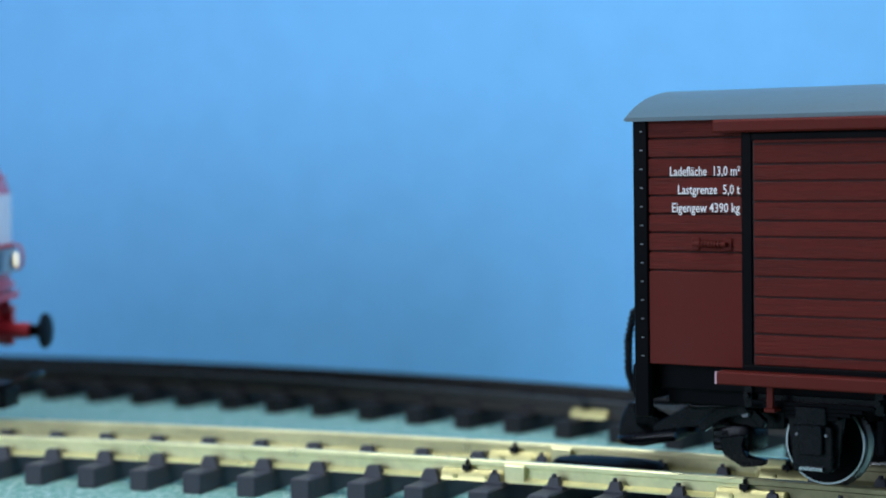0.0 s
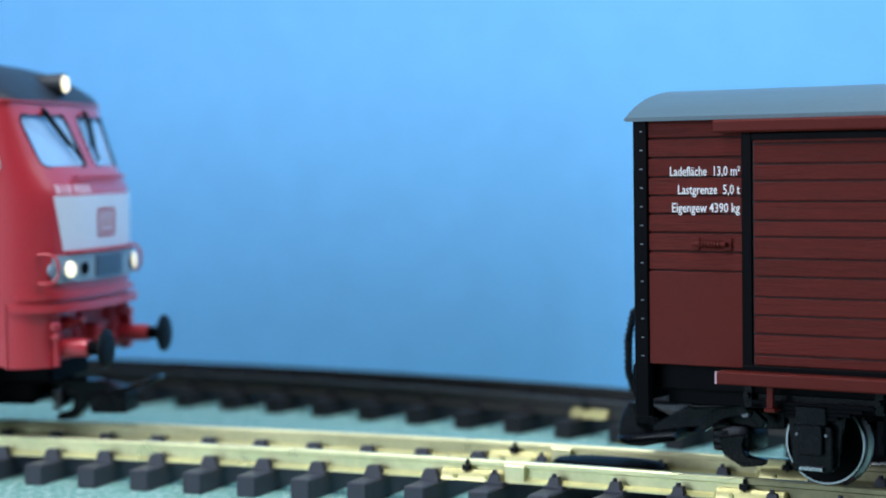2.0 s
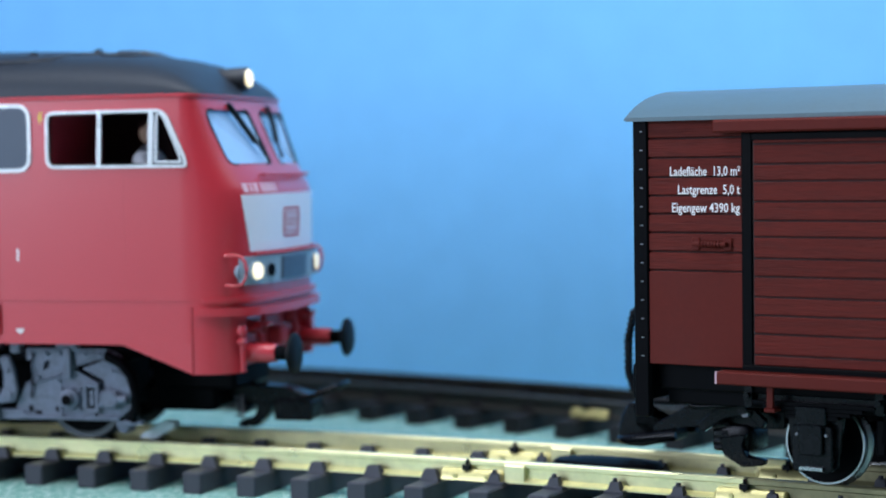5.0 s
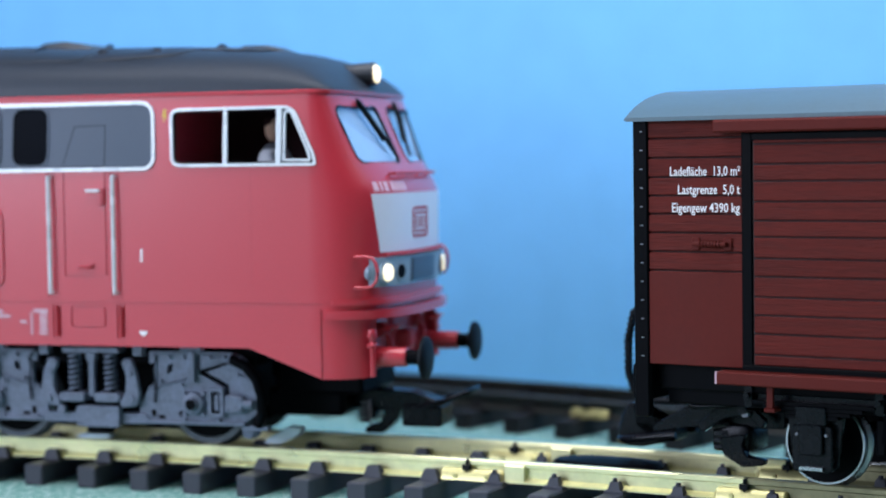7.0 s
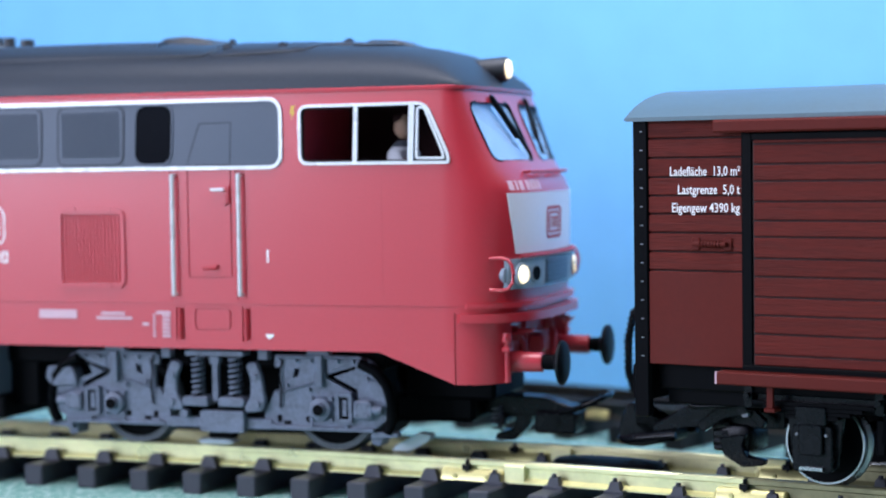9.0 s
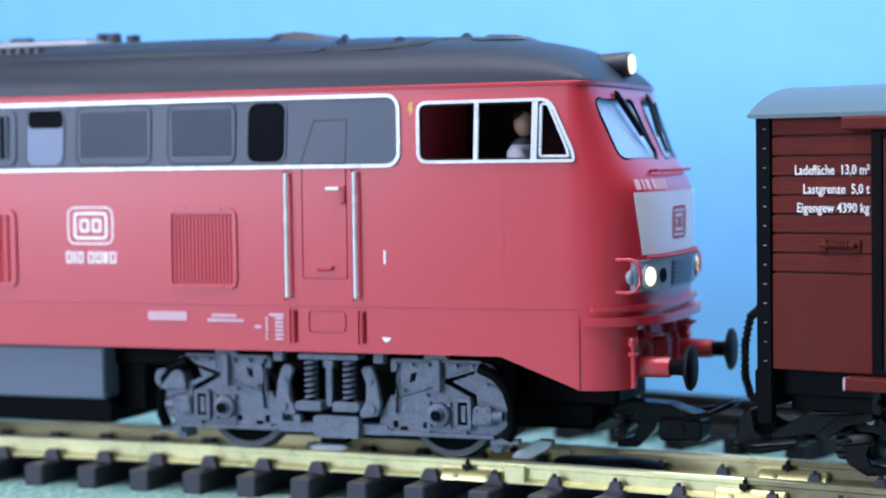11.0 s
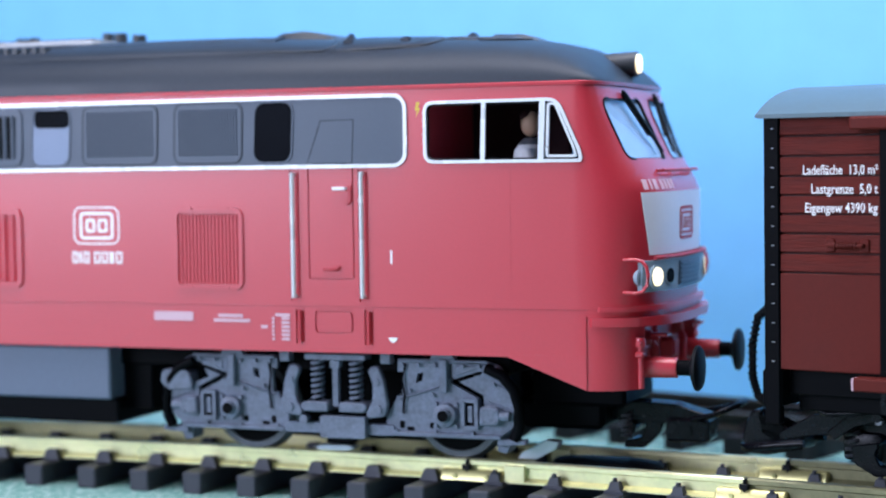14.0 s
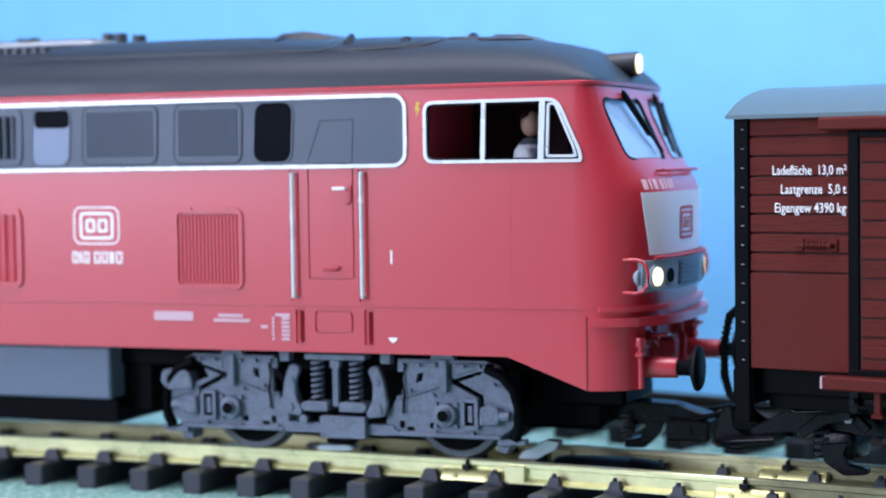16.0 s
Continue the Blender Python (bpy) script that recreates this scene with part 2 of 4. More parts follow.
SKY_BLUE = mat("sky_blue_paper", (0.185, 0.51, 0.88), 0.75, vary=0.05, grain=40, bump=0.05, stain=5, spec=0.2)
room()


def backdrop():
    """A standing sheet of blue card behind the far track, slightly bowed."""
    n = 24
    front, back = [], []
    d = Vector((351, -210, 0)).normalized()
    nrm = Vector((-d.y, d.x, 0))
    o = Vector((-261, 1325, 0))
    rows = []
    for i in range(n + 1):
        t = -700 + 1750 * i / n
        p = o + d * t
        rows.append(p)
    ring = []
    for z in (-18.4, 760):
        ring.append([(p.x, p.y, z) for p in rows] + [(q.x, q.y, z) for q in [p + nrm * 4 for p in reversed(rows)]])
    return tagged(part("backdrop", loft(ring), SKY_BLUE), "sky blue painted card standing behind the tracks", kind="structure")


backdrop()


# ---- tracks ----
def rail_profile():
    """(across, up) points of a rail, head at 0, foot at -8.5."""
    half = [(0, 0), (1.4, 0), (2.0, -0.6), (2.0, -2.2), (0.6, -2.8), (0.6, -6.6), (1.6, -7.3), (3.6, -7.9), (3.6, -8.6)]
    return half + [(-a, b) for a, b in reversed(half[1:])]


def rail(parent, curve, s0, s1, off, material, name="rail", label=""):
    n = max(2, int((s1 - s0) / 18))
    rings = []
    for i in range(n + 1):
        s = s0 + (s1 - s0) * i / n
        ring = []
        for a, b in rail_profile():
            x, y, _ = curve(s, off + a)
            ring.append((x, y, b))
        rings.append(ring)
    return part(name, loft(rings), material, parent, label, smooth=40)


def sleeper_mesh(material, k=1.0):
    bm = bmesh.new()
    ring = []
    b = box(-4.6, 4.6, -45.5, 45.5, -18.4, -9.2, 0.7, 1)
    join(bm, b)
    for sg in (-1, 1):
        for side in (-1, 1):                    # rail chairs, outside and inside each rail
            y = sg * 24.2 + side * 4.2
            lo = [(-4.2 * k, y - 2.6, -9.4), (4.2 * k, y - 2.6, -9.4), (4.2 * k, y + 2.6, -9.4), (-4.2 * k, y + 2.6, -9.4)]
            hi = [(-2.4 * k, y - 1.6, -4.6), (2.4 * k, y - 1.6, -4.6), (2.4 * k, y + 1.6, -4.6), (-2.4 * k, y + 1.6, -4.6)]
            join(bm, loft([lo, hi]))
            if k < 1:
                join(bm, cyl((0, y + side * 0.8, -5), (0, y + side * 0.8, -3.2), 1.0, seg=8), box(-4.2, 4.2, y - 2.8, y + 2.8, -9.4, -8.0, 0.2))
    bm.transform(Matrix.Scale(MM, 4))
    bmesh.ops.recalc_face_normals(bm, faces=bm.faces)
    me = bpy.data.meshes.new("sleeper")
    bm.to_mesh(me)
    bm.free()
    me.materials.append(material)
    return me


SLEEPER_MESH, DARK_SLEEPER_MESH, BOLTED_MESH = sleeper_mesh(SLEEPER), sleeper_mesh(DARK_SLEEPER), sleeper_mesh(SLEEPER, 0.72)


def sleepers(parent, curve, first, step, count, k=1.0, bolted=False):
    for i in range(count):
        x, y, a = curve(first + i * step)
        ob = new("sleeper", BOLTED_MESH if bolted else SLEEPER_MESH if k == 1 else DARK_SLEEPER_MESH)
        ob.parent = parent
        ob.matrix_basis = Matrix.LocRotScale((x * MM, y * MM, 0), Euler((0, 0, a + radians(random.uniform(-0.5, 0.5)))), (1 / k, k, 1))


def back_track(s, off=0.0):
    """The far track, a tighter curve that draws nearer to the main one."""
    over = max(0.0, s - 215.0)              # straight past the joint
    if over:
        x, y, a = back_track(215.0, off)
        return x + over * math.cos(a), y + over * math.sin(a), a
    a = radians(-30.0) - s / 1395.0
    r = 1405.0 + off
    return -804.45 - r * math.sin(a), -125.57 + r * math.cos(a), a


def clamp(parent, curve, s0, s1, off, label, plate=False):
    """A brass rail clamp: two cheeks with screws across the joint."""
    bm = bmesh.new()
    for side in (-1, 1):
        rings = []
        for s in (s0, s0 + 0.8, (s0 + s1) / 2, s1 - 0.8, s1):
            tip = 0.6 if s in (s0, s1) else 0
            ring = []
            for a, b in ((0.8, -4.0 - tip), (2.6 - tip, -4.2 - tip), (4.2 - tip, -6.0), (4.8 - tip, -8.5), (0.8, -8.5)):
                x, y, _ = curve(s, off + side * a)
                ring.append((x, y, b))
            rings.append(ring)
        join(bm, loft(rings))
        for k in (0.25, 0.75):
            s = s0 + (s1 - s0) * k
            p, q = curve(s, off + side * 3.0), curve(s, off + side * 5.3)
            join(bm, cyl((p[0], p[1], -6.6), (q[0], q[1], -6.6), 0.9, seg=10))
    c = part("rail_clamp", bm, BRASS_CLAMP, parent, label, smooth=30)
    if plate:
        rings = []
        for s in (s1 + 0.3, s1 + 0.6, s1 + 8.6, s1 + 9.0):
            ring = []
            for a, b in ((-2.9, -1.3), (2.9, -1.3), (3.3, -1.8), (3.3, -8.6), (-3.3, -8.6), (-3.3, -1.8)):
                x, y, _ = curve(s, off + a)
                ring.append((x, y, b))
            rings.append(ring)
        part("end_plate", loft(rings), BRASS, c)
    x, y, a = curve((s0 * 17 + s1 * 12) / 29, off)
    pin = box(-0.55, 0.55, -3.4, 3.4, -6.5, -0.3, 0.2, bm=box(-1.8, 1.8, -4.4, -2.4, -4.2, -2.0, 0.3))
    pin.transform(Matrix.LocRotScale((x, y, 0), Euler((0, 0, a)), None))
    part("insulator", pin, RUBBER, c, "black plastic insulator in the rail joint")
    return c


def track_section(label, curve, s0, s1, material, ties, group="tracks on the board", gap=0.7):
    t = thing("track_section", label, "track", group)
    for off in (-24.25, 24.25):
        rail(t, curve, s0 + gap, s1 - gap, off, material)
    sleepers(t, curve, *ties)
    return t


main_left = track_section("brass rails on dark plastic sleepers, curved", on_track, -620, 14.4, BRASS, (-590 - 1.4, 26.8, 23))
main_mid = track_section("short brass uncoupling track on dark sleepers", on_track, 14.4, 135, BRASS, (28, 26.8, 4, 1.0, True))
main_right = track_section("darker brass rails on dark plastic sleepers", on_track, 135, 560, DARK_BRASS, (147, 26.8, 16, 1.0, True))
for s in (14.4, 135):
    for off in (-24.25, 24.25):
        clamp(main_mid, on_track, s - 12, s + 17, off, "polished brass rail clamp", s < 100)
back_left = track_section("browned rails on dark plastic sleepers", back_track, -560, 228, DULL_RAIL, (-36.5 - 32.6 * 16, 32.6, 24, 0.88))
back_right = track_section("browned rails of the far track on dark sleepers", back_track, 228, 560, DULL_RAIL, (-36.5 + 32.6 * 8, 32.6, 10, 0.88))
clamp(back_right, back_track, 221, 243, -24.25, "polished brass rail clamp")


def uncoupler():
    """A black ramp between the rails that lifts the coupling hooks."""
    t = thing("uncoupler", "flat black oval uncoupling ramp between the rails", "uncoupler")
    x, y, a = on_track(66)
    t.matrix_basis = Matrix.LocRotScale((x * MM, y * MM, 0), Euler((0, 0, a)), None)
    out = []
    for k in range(32):
        u = 2 * math.pi * k / 32
        out.append((24 * math.copysign(abs(math.cos(u)) ** 0.7, math.cos(u)), 10 * math.copysign(abs(math.sin(u)) ** 0.8, math.sin(u))))
    rings = [[(px * k, py * k, z) for px, py in out] for k, z in ((1, -9.2), (1, -3.0), (0.93, -1.4), (0.6, -0.6), (0.05, -0.4))]
    part("ramp", loft(rings), BLACK, t, smooth=40)
    part("base_plate", box(-30, 30, -13, 13, -11, -8.2, 0.5), BLACK, t)


uncoupler()


# ---- the locomotive, in its own millimetres: x forward, rail top at z = 0, near side at y = -54.4 ----
XM, HW = -63.0, 54.4            # middle of its length, half its width
LEN = [(45, 224.6), (64, 225.4), (84, 226.4), (109, 226.8), (113.5, 225.0), (122, 219.4), (138, 211.8), (152, 206.3)]


def nose_x(z):
    for (z0, a), (z1, b) in zip(LEN, LEN[1:]):
        if z <= z1:
            return a + (b - a) * max(0, (z - z0) / (z1 - z0))
    return LEN[-1][1]


def nose(xf, w=HW, n=2.9, xs=196.0, count=26):
    """Plan of a nose from the near side round to the far side."""
    out = []
    for k in range(count + 1):
        u = math.pi * (k / count - 0.5)
        c, s = math.cos(u), math.sin(u)
        out.append((xs + (xf - xs) * abs(c) ** (2 / n), math.copysign(w * abs(s) ** (2 / n), s)))
    return out


def nose_at(y, z, d=0.0):
    """How far forward the nose stands at y and z."""
    return 196.0 + (nose_x(z) + d - 196.0) * (1 - min(1, abs(y) / HW) ** 2.9) ** (1 / 2.9)


def plan(z, d=0.0):
    f = nose(nose_x(z) + d, HW + d)
    w = HW + d
    f = [(120, -w), (194.5, -w)] + f + [(194.5, w), (120, w)]
    return [(x, y, z) for x, y in f] + [(2 * XM - x, -y, z) for x, y in f]


def turned(bm):
    """The same at the other end."""
    bm.transform(Matrix.Translation((2 * XM, 0, 0)) @ Matrix.Rotation(math.pi, 4, "Z"))
    return bm


def both(make):
    """A part of both ends: (end, bmesh) pairs."""
    return [make(), turned(make())]


def y_slab(outline, x0, x1):
    """A (y, z) outline drawn out along x."""
    return loft([[(x0, y, z) for y, z in outline], [(x1, y, z) for y, z in outline]])


CAB_WINDOW = fillet([(133.2, 121.6), (199.0, 121.4), (198.4, 125.6), (189.2, 146.4), (133.2, 146.2)], 4.5, 5)
SHIELD = fillet([(-43.5, 122.3), (-5.0, 122.3), (-6.2, 146.3), (-47.6, 146.0)], 4.0, 4)
SIDE = -HW


def put(name, make, material, parent, label="", smooth=None):
    """One part on the near side by the front end and its twin on the far side by the other end."""
    a = part(name, make(), material, parent, label, smooth=smooth)
    b = part(name, turned(make()), material, parent, label, smooth=smooth)
    return a, b


def wrap(bm):
    """Lays a flat (y, depth, z) piece on the curved nose: its x becomes y, its y the height over the surface."""
    for v in bm.verts:
        y, d, z = v.co
        v.co = (nose_at(y, z) + d, y, z)
    return bm


def grid_slab(y0, y1, z0, z1, d0, d1, n=14, m=4, taper=0.0):
    """A (y, depth, z) slab cut fine enough to be bent round the nose; taper narrows its foot."""
    bm = bmesh.new()
    L = {}
    for k, d in enumerate((d0, d1)):
        for i in range(n + 1):
            for j in range(m + 1):
                z = z0 + (z1 - z0) * j / m
                f = 1 - taper * (z1 - z) / (z1 - z0)
                L[k, i, j] = bm.verts.new(((y0 + (y1 - y0) * i / n) * f, d, z))
    for k in (0, 1):
        for i in range(n):
            for j in range(m):
                bm.faces.new((L[k, i, j], L[k, i + 1, j], L[k, i + 1, j + 1], L[k, i, j + 1]))
    for i in range(n):
        for j in (0, m):
            bm.faces.new((L[0, i, j], L[0, i + 1, j], L[1, i + 1, j], L[1, i, j]))
    for j in range(m):
        for i in (0, n):
            bm.faces.new((L[0, i, j], L[0, i, j + 1], L[1, i, j + 1], L[1, i, j]))
    return bm


def ribs(x0, x1, z0, z1, y0, y1, count, width):
    """Upright louvre ribs in one mesh."""
    bm = bmesh.new()
    for i in range(count):
        x = x0 + (x1 - x0) * (i + 0.5) / count
        join(bm, loft([[(x - width, y0, z0), (x + width, y0, z0), (x + width * 0.3, y1, z0 + 0.3), (x - width * 0.3, y1, z0 + 0.3)],
                       [(x - width, y0, z1), (x + width, y0, z1), (x + width * 0.3, y1, z1 - 0.3), (x - width * 0.3, y1, z1 - 0.3)]]))
    return bm


STATIONS = [(-63, 176), (40, 175.6), (100, 174.2), (140, 173.4), (160, 172.4), (176, 170.4), (185, 168.2), (192, 165.4), (197, 162.2), (201, 158.8), (204, 155.8), (206, 153.4), (207.2, 152.2)]


def roof_z(x, y):
    x = x if x > XM else 2 * XM - x
    zc = 152.2
    for (a, b), (c, d) in zip(STATIONS, STATIONS[1:]):
        if a <= x <= c:
            zc = b + (d - b) * (x - a) / (c - a)
    c = min(1, abs(y) / (HW - 0.2)) ** (1 / 0.62)
    return 152 + (zc - 152) * (1 - c * c) ** 0.45


def roof_mesh():
    rings = []
    for x, zc in [(2 * XM - a, b) for a, b in reversed(STATIONS[1:])] + STATIONS:
        q = max(0.0, ((x if x > XM else 2 * XM - x) - 196) / (207.5 - 196))
        w = max(2.5, (HW - 0.2) * (1 - min(1, q) ** 2.9) ** (1 / 2.9)) if q > 0 else HW - 0.2
        ring = []
        for k in range(25):
            u = math.pi * k / 24
            c, s = math.cos(u), math.sin(u)
            ring.append((x, -w * math.copysign(abs(c) ** 0.62, c), 152 + (zc - 152) * abs(s) ** 0.9))
        rings.append(ring)
    return loft(rings)


def roof_plate(x0, x1, w0, w1, h, n=10, slope=2.0):
    """A raised hatch that follows the roof, half-width w0 at x0 and w1 at x1."""
    rings = []
    for i in range(9):
        t = i / 8
        x = x0 + (x1 - x0) * t
        w = w0 + (w1 - w0) * t
        hh = h if 0 < i < 8 else h * 0.2
        top = [(x, -w + 2 * w * k / n, roof_z(x, -w + 2 * w * k / n) + hh) for k in range(n + 1)]
        low = [(x, p[1] * (1 + slope / max(w, 1)), roof_z(x, p[1]) - 1.2) for p in top]
        rings.append(low[:1] + top + low[-1:] + [(x, 0, roof_z(x, w) - 3)])
    return loft(rings)


def wheelset(parent, x, r, y, tread, hub, axle_name="wheelset", flange=1.6, rim=2.6, holes=6):
    """Two flanged wheels on an axle, drawn about the axle's middle so that it can turn."""
    ax = part(axle_name, cyl((0, -y, 0), (0, y, 0), 2.0, seg=12), BLACK, parent, at=(x, 0, r))
    for sg in (-1, 1):
        prof = [(r - rim, -2.2), (r, -2.2), (r, 1.3), (r + flange * 0.9, 2.1), (r + flange, 2.9), (r - rim, 3.0)]
        rings = [[(R * math.sin(u), sg * (y + (-d)), R * math.cos(u)) for R, d in prof] for u in [2 * math.pi * k / 40 for k in range(40)]]
        part("tyre", loft(rings + rings[:1], caps=False), tread, ax, smooth=35)
        disc = cyl((0, sg * (y - 2.0), 0), (0, sg * (y + 1.0), 0), r - rim + 0.4, seg=32)
        cut = [cyl((8 * math.cos(u) * r / 18, sg * (y - 6), 8 * math.sin(u) * r / 18), (8 * math.cos(u) * r / 18, sg * (y + 6), 8 * math.sin(u) * r / 18), 2.6 * r / 18, seg=12) for u in [2 * math.pi * k / 6 for k in range(holes)]]
        if holes:
            disc = carve(disc, *cut)
        join(disc, cyl((0, sg * (y + 0.5), 0), (0, sg * (y + 2.6), 0), 4.2, 3.4, seg=16))
        part("wheel_disc", disc, hub, ax, smooth=35)
    return ax


def spring(x, y, z0, z1, r, wire, turns):
    n = int(turns * 12)
    return tube([(x + r * math.cos(2 * math.pi * k / 12), y + r * math.sin(2 * math.pi * k / 12), z0 + (z1 - z0) * k / n) for k in range(n + 1)], wire, 6)


def bogie(parent, xc):
    """A two-axle bogie about its middle xc, with layered side frames."""
    b = part("bogie", box(xc - 60, xc + 60, -16, 16, 12, 40, 2), BLACK, parent, "grey model bogie with coil springs and brake gear")
    for sg in (-1, 1):
        Y = lambda d: sg * (46.0 + d)
        for f in (-1, 1):
            X = lambda u: xc + f * u

            def plate(pts, d0, d1, r=1.5, bev=0.35):
                return slab(fillet([(X(u), z) for u, z in pts], r, 3), Y(d0), Y(d1), bev)
            side = plate([(22, 11.2), (71, 11.2), (77.5, 16), (79, 24), (77, 33), (71, 40.5), (64, 42.2), (27, 42.2), (27.5, 28), (22, 18)], -2.5, 0.0, 2)
            gaps = [[(50.6, 32.4), (64.4, 37.0), (64.4, 38.4), (50.4, 34.2)], [(50.2, 33.0), (62.4, 27.0), (63.2, 20.5), (64.8, 20.5), (64.4, 28.4), (51, 35.0)],
                    [(35.2, 32.4), (38, 33.6), (38.6, 37), (36, 36.4)], [(26.9, 27), (29, 27), (29.6, 37), (27.2, 37)], [(49.7, 34.4), (51.0, 34.8), (51.0, 41.0), (49.7, 41.0)]]
            if f < 0:
                gaps.append([(59.5, 32.5), (70, 28.6), (73, 36.5), (64, 40)])
            side = carve(side, *[plate(g, -9, 9, 0.4, 0) for g in gaps])
            part("side_frame", side, BOGIE, b, smooth=30)
            web = plate([(46.2, 29.4), (49.6, 29.4), (49.6, 42.6), (46.2, 42.6)], 0, 2.6, 0.4)
            join(web, plate([(28, 41.0), (68, 41.0), (66, 42.4), (28, 42.4)], 0, 1.4, 0.4), plate([(24, 10.8), (72, 10.8), (72, 12.6), (24, 12.6)], 0, 1.6, 0.5),
                 plate([(42, 42.4), (53, 42.4), (52, 44.6), (43, 44.6)], -2, 1.8, 0.5), plate([(20.5, 40.2), (25, 40.2), (25, 44.8), (20.5, 44.8)], -2, 2.4, 0.5),
                 plate([(28, 25.5), (46, 30.5), (46, 31.5), (28, 26.7)], 0, 0.8, 0.2), plate([(66, 26), (78, 22.5), (78, 29.5), (70.5, 33)], 0, 0.7, 0.4),
                 plate([(52.5, 35.6), (63, 39.2), (63, 40.2), (52.5, 40.2)], -0.2, 0.5, 0.2))
            part("frame_web", web, BOGIE, b, smooth=30)
            ab = cyl((X(48.5), Y(-1), 20), (X(48.5), Y(3.0), 20), 5.2, 4.7, 18, 0.4)
            join(ab, cyl((X(48.5), Y(3.0), 20), (X(48.5), Y(4.6), 20), 3.0, 2.6, 14))
            for k in range(4):
                u = math.pi * (k + 0.5) / 2
                join(ab, cyl((X(48.5 + 6.2 * math.cos(u)), Y(0), 20 + 6.2 * math.sin(u)), (X(48.5 + 6.2 * math.cos(u)), Y(1.8), 20 + 6.2 * math.sin(u)), 0.9, seg=8))
            part("axle_box", ab, BOGIE, b, smooth=35)
            # thin black plates on the frame, painted shade of shallow slots
            for u0, u1, z0, z1 in ((28, 30.2, 13.8, 17), (41, 43.2, 14.2, 16.6), (31, 34.5, 13.0, 14.6)):
                part("slot_shade_plate", plate([(u0, z0), (u1, z0), (u1, z1), (u0, z1)], -0.5, 0.08, 0.8, 0), BLACK, b)
            for u0, z0 in ((30, 40), (37, 40), (44, 40), (56, 40), (63, 40), (33, 29.5), (43, 28), (69, 33), (27, 12.8), (44, 12.8), (60, 12.8)):
                part("frame_bolt", cyl((X(u0), Y(0), z0), (X(u0), Y(1.9), z0), 0.75, seg=8), BOGIE, b)
            part("cable", tube([(X(31), Y(0.6), 40), (X(29.6), Y(1.2), 34), (X(30.6), Y(1.2), 28), (X(29.8), Y(0.9), 20)], 0.45, 6), BLACK, b, smooth=60)
            part("axle_cap", cyl((X(48.5), Y(4.5), 20), (X(48.5), Y(5.2), 20), 2.3, seg=14), BLACK, b)
            fr = ring_slab(fillet([(X(55.4), 14.6), (X(62.6), 14.6), (X(62.6), 27), (X(55.4), 27)], 0.8, 2), 1.5, Y(0), Y(2.4))
            part("guide_frame", fr, BOGIE, b)
            part("guide_backing", slab([(X(56.6), 15.6), (X(61.4), 15.6), (X(61.4), 26), (X(56.6), 26)], Y(0), Y(0.4)), BLACK, b)
            part("guide_pad", slab([(X(58.2), 17.4), (X(60), 17.4), (X(60), 24), (X(58.2), 24)], Y(0), Y(1.6)), BOGIE, b)
            part("brake_cylinder", join(plate([(63.4, 16.6), (71, 16.6), (72.2, 18.4), (72.2, 22.4), (70.6, 24.2), (64, 24.2)], -1, 3.6, 1.4, 0.6), cyl((X(72), Y(1.6), 20.4), (X(76), Y(1.6), 20.4), 2.0, seg=12), *[cyl((X(u), Y(3.4), z), (X(u), Y(4.2), z), 0.6, seg=8) for u, z in ((65.2, 22.6), (69.8, 22.6), (65.2, 18.2), (69.8, 18.2))]), BOGIE, b, smooth=35)
            part("brake_rod", tube([(X(66), Y(1.0), 39.5), (X(73), Y(1.2), 36.5), (X(77.5), Y(0.6), 31), (X(79.5), Y(0.4), 24), (X(79.5), Y(0.2), 16), (X(77), Y(0), 11)], 2.3, 8), BLACK, b, smooth=60)
            part("brake_shoe", join(plate([(69, 5.5), (73, 4.5), (76, 11), (73, 15), (69, 12)], -12, -3, 0.8), plate([(70, 8), (82, 9), (82, 11), (70, 11)], -4, 0, 0.5)), BOGIE, b)
            sand = plate([(66, 27.5), (78, 26.5), (82, 30), (80.5, 35.5), (68, 35.2)], -5, 2.4, 2.0) if f < 0 else plate([(64, 36), (74, 34), (71, 40), (65, 41)], -3, 1.6, 1.0)
            part("sand_box", sand, BOGIE, b, smooth=35)
            lever = plate([(15.2, 37.4), (17, 39.2), (20.2, 39), (22.4, 33), (24, 23.5), (22.6, 18.6), (15, 17.6), (14.2, 19.6), (17.2, 25), (17.4, 32)], 0.5, 3.4, 1.2, 0.5)
            join(lever, cyl((X(19.4), Y(3.2), 33), (X(19.4), Y(4.2), 33), 1.3, seg=12), cyl((X(20), Y(3.2), 21.6), (X(20), Y(4.4), 21.6), 1.7, seg=12))
            part("swing_lever", lever, BOGIE, b, smooth=35)
            part("spring_seat", plate([(2.5, 20), (13.5, 20), (15, 22), (13.5, 24), (2.5, 24)], -5, 4.2, 0.9, 0.4), BOGIE, b, smooth=35)
            sp = spring(X(8.7), Y(-0.5), 24, 40.5, 2.5, 0.66, 7)
            part("coil_spring", sp, BOGIE, b, smooth=60)
            part("spring_core", cyl((X(8.7), Y(-0.5), 23), (X(8.7), Y(-0.5), 41), 1.5, seg=10), BLACK, b)
        part("spring_beam", join(slab(rounded(xc - 13, xc + 14, 41.4, 43.6, 0.7, 2), Y(-4), Y(3.4)), slab(rounded(xc - 1.1, xc + 1.3, 22, 41, 0.5, 2), Y(-1), Y(1.8)), slab(rounded(xc - 2.0, xc + 2.2, 38.0, 41, 0.6, 2), Y(-1), Y(2.4))), BOGIE, b)
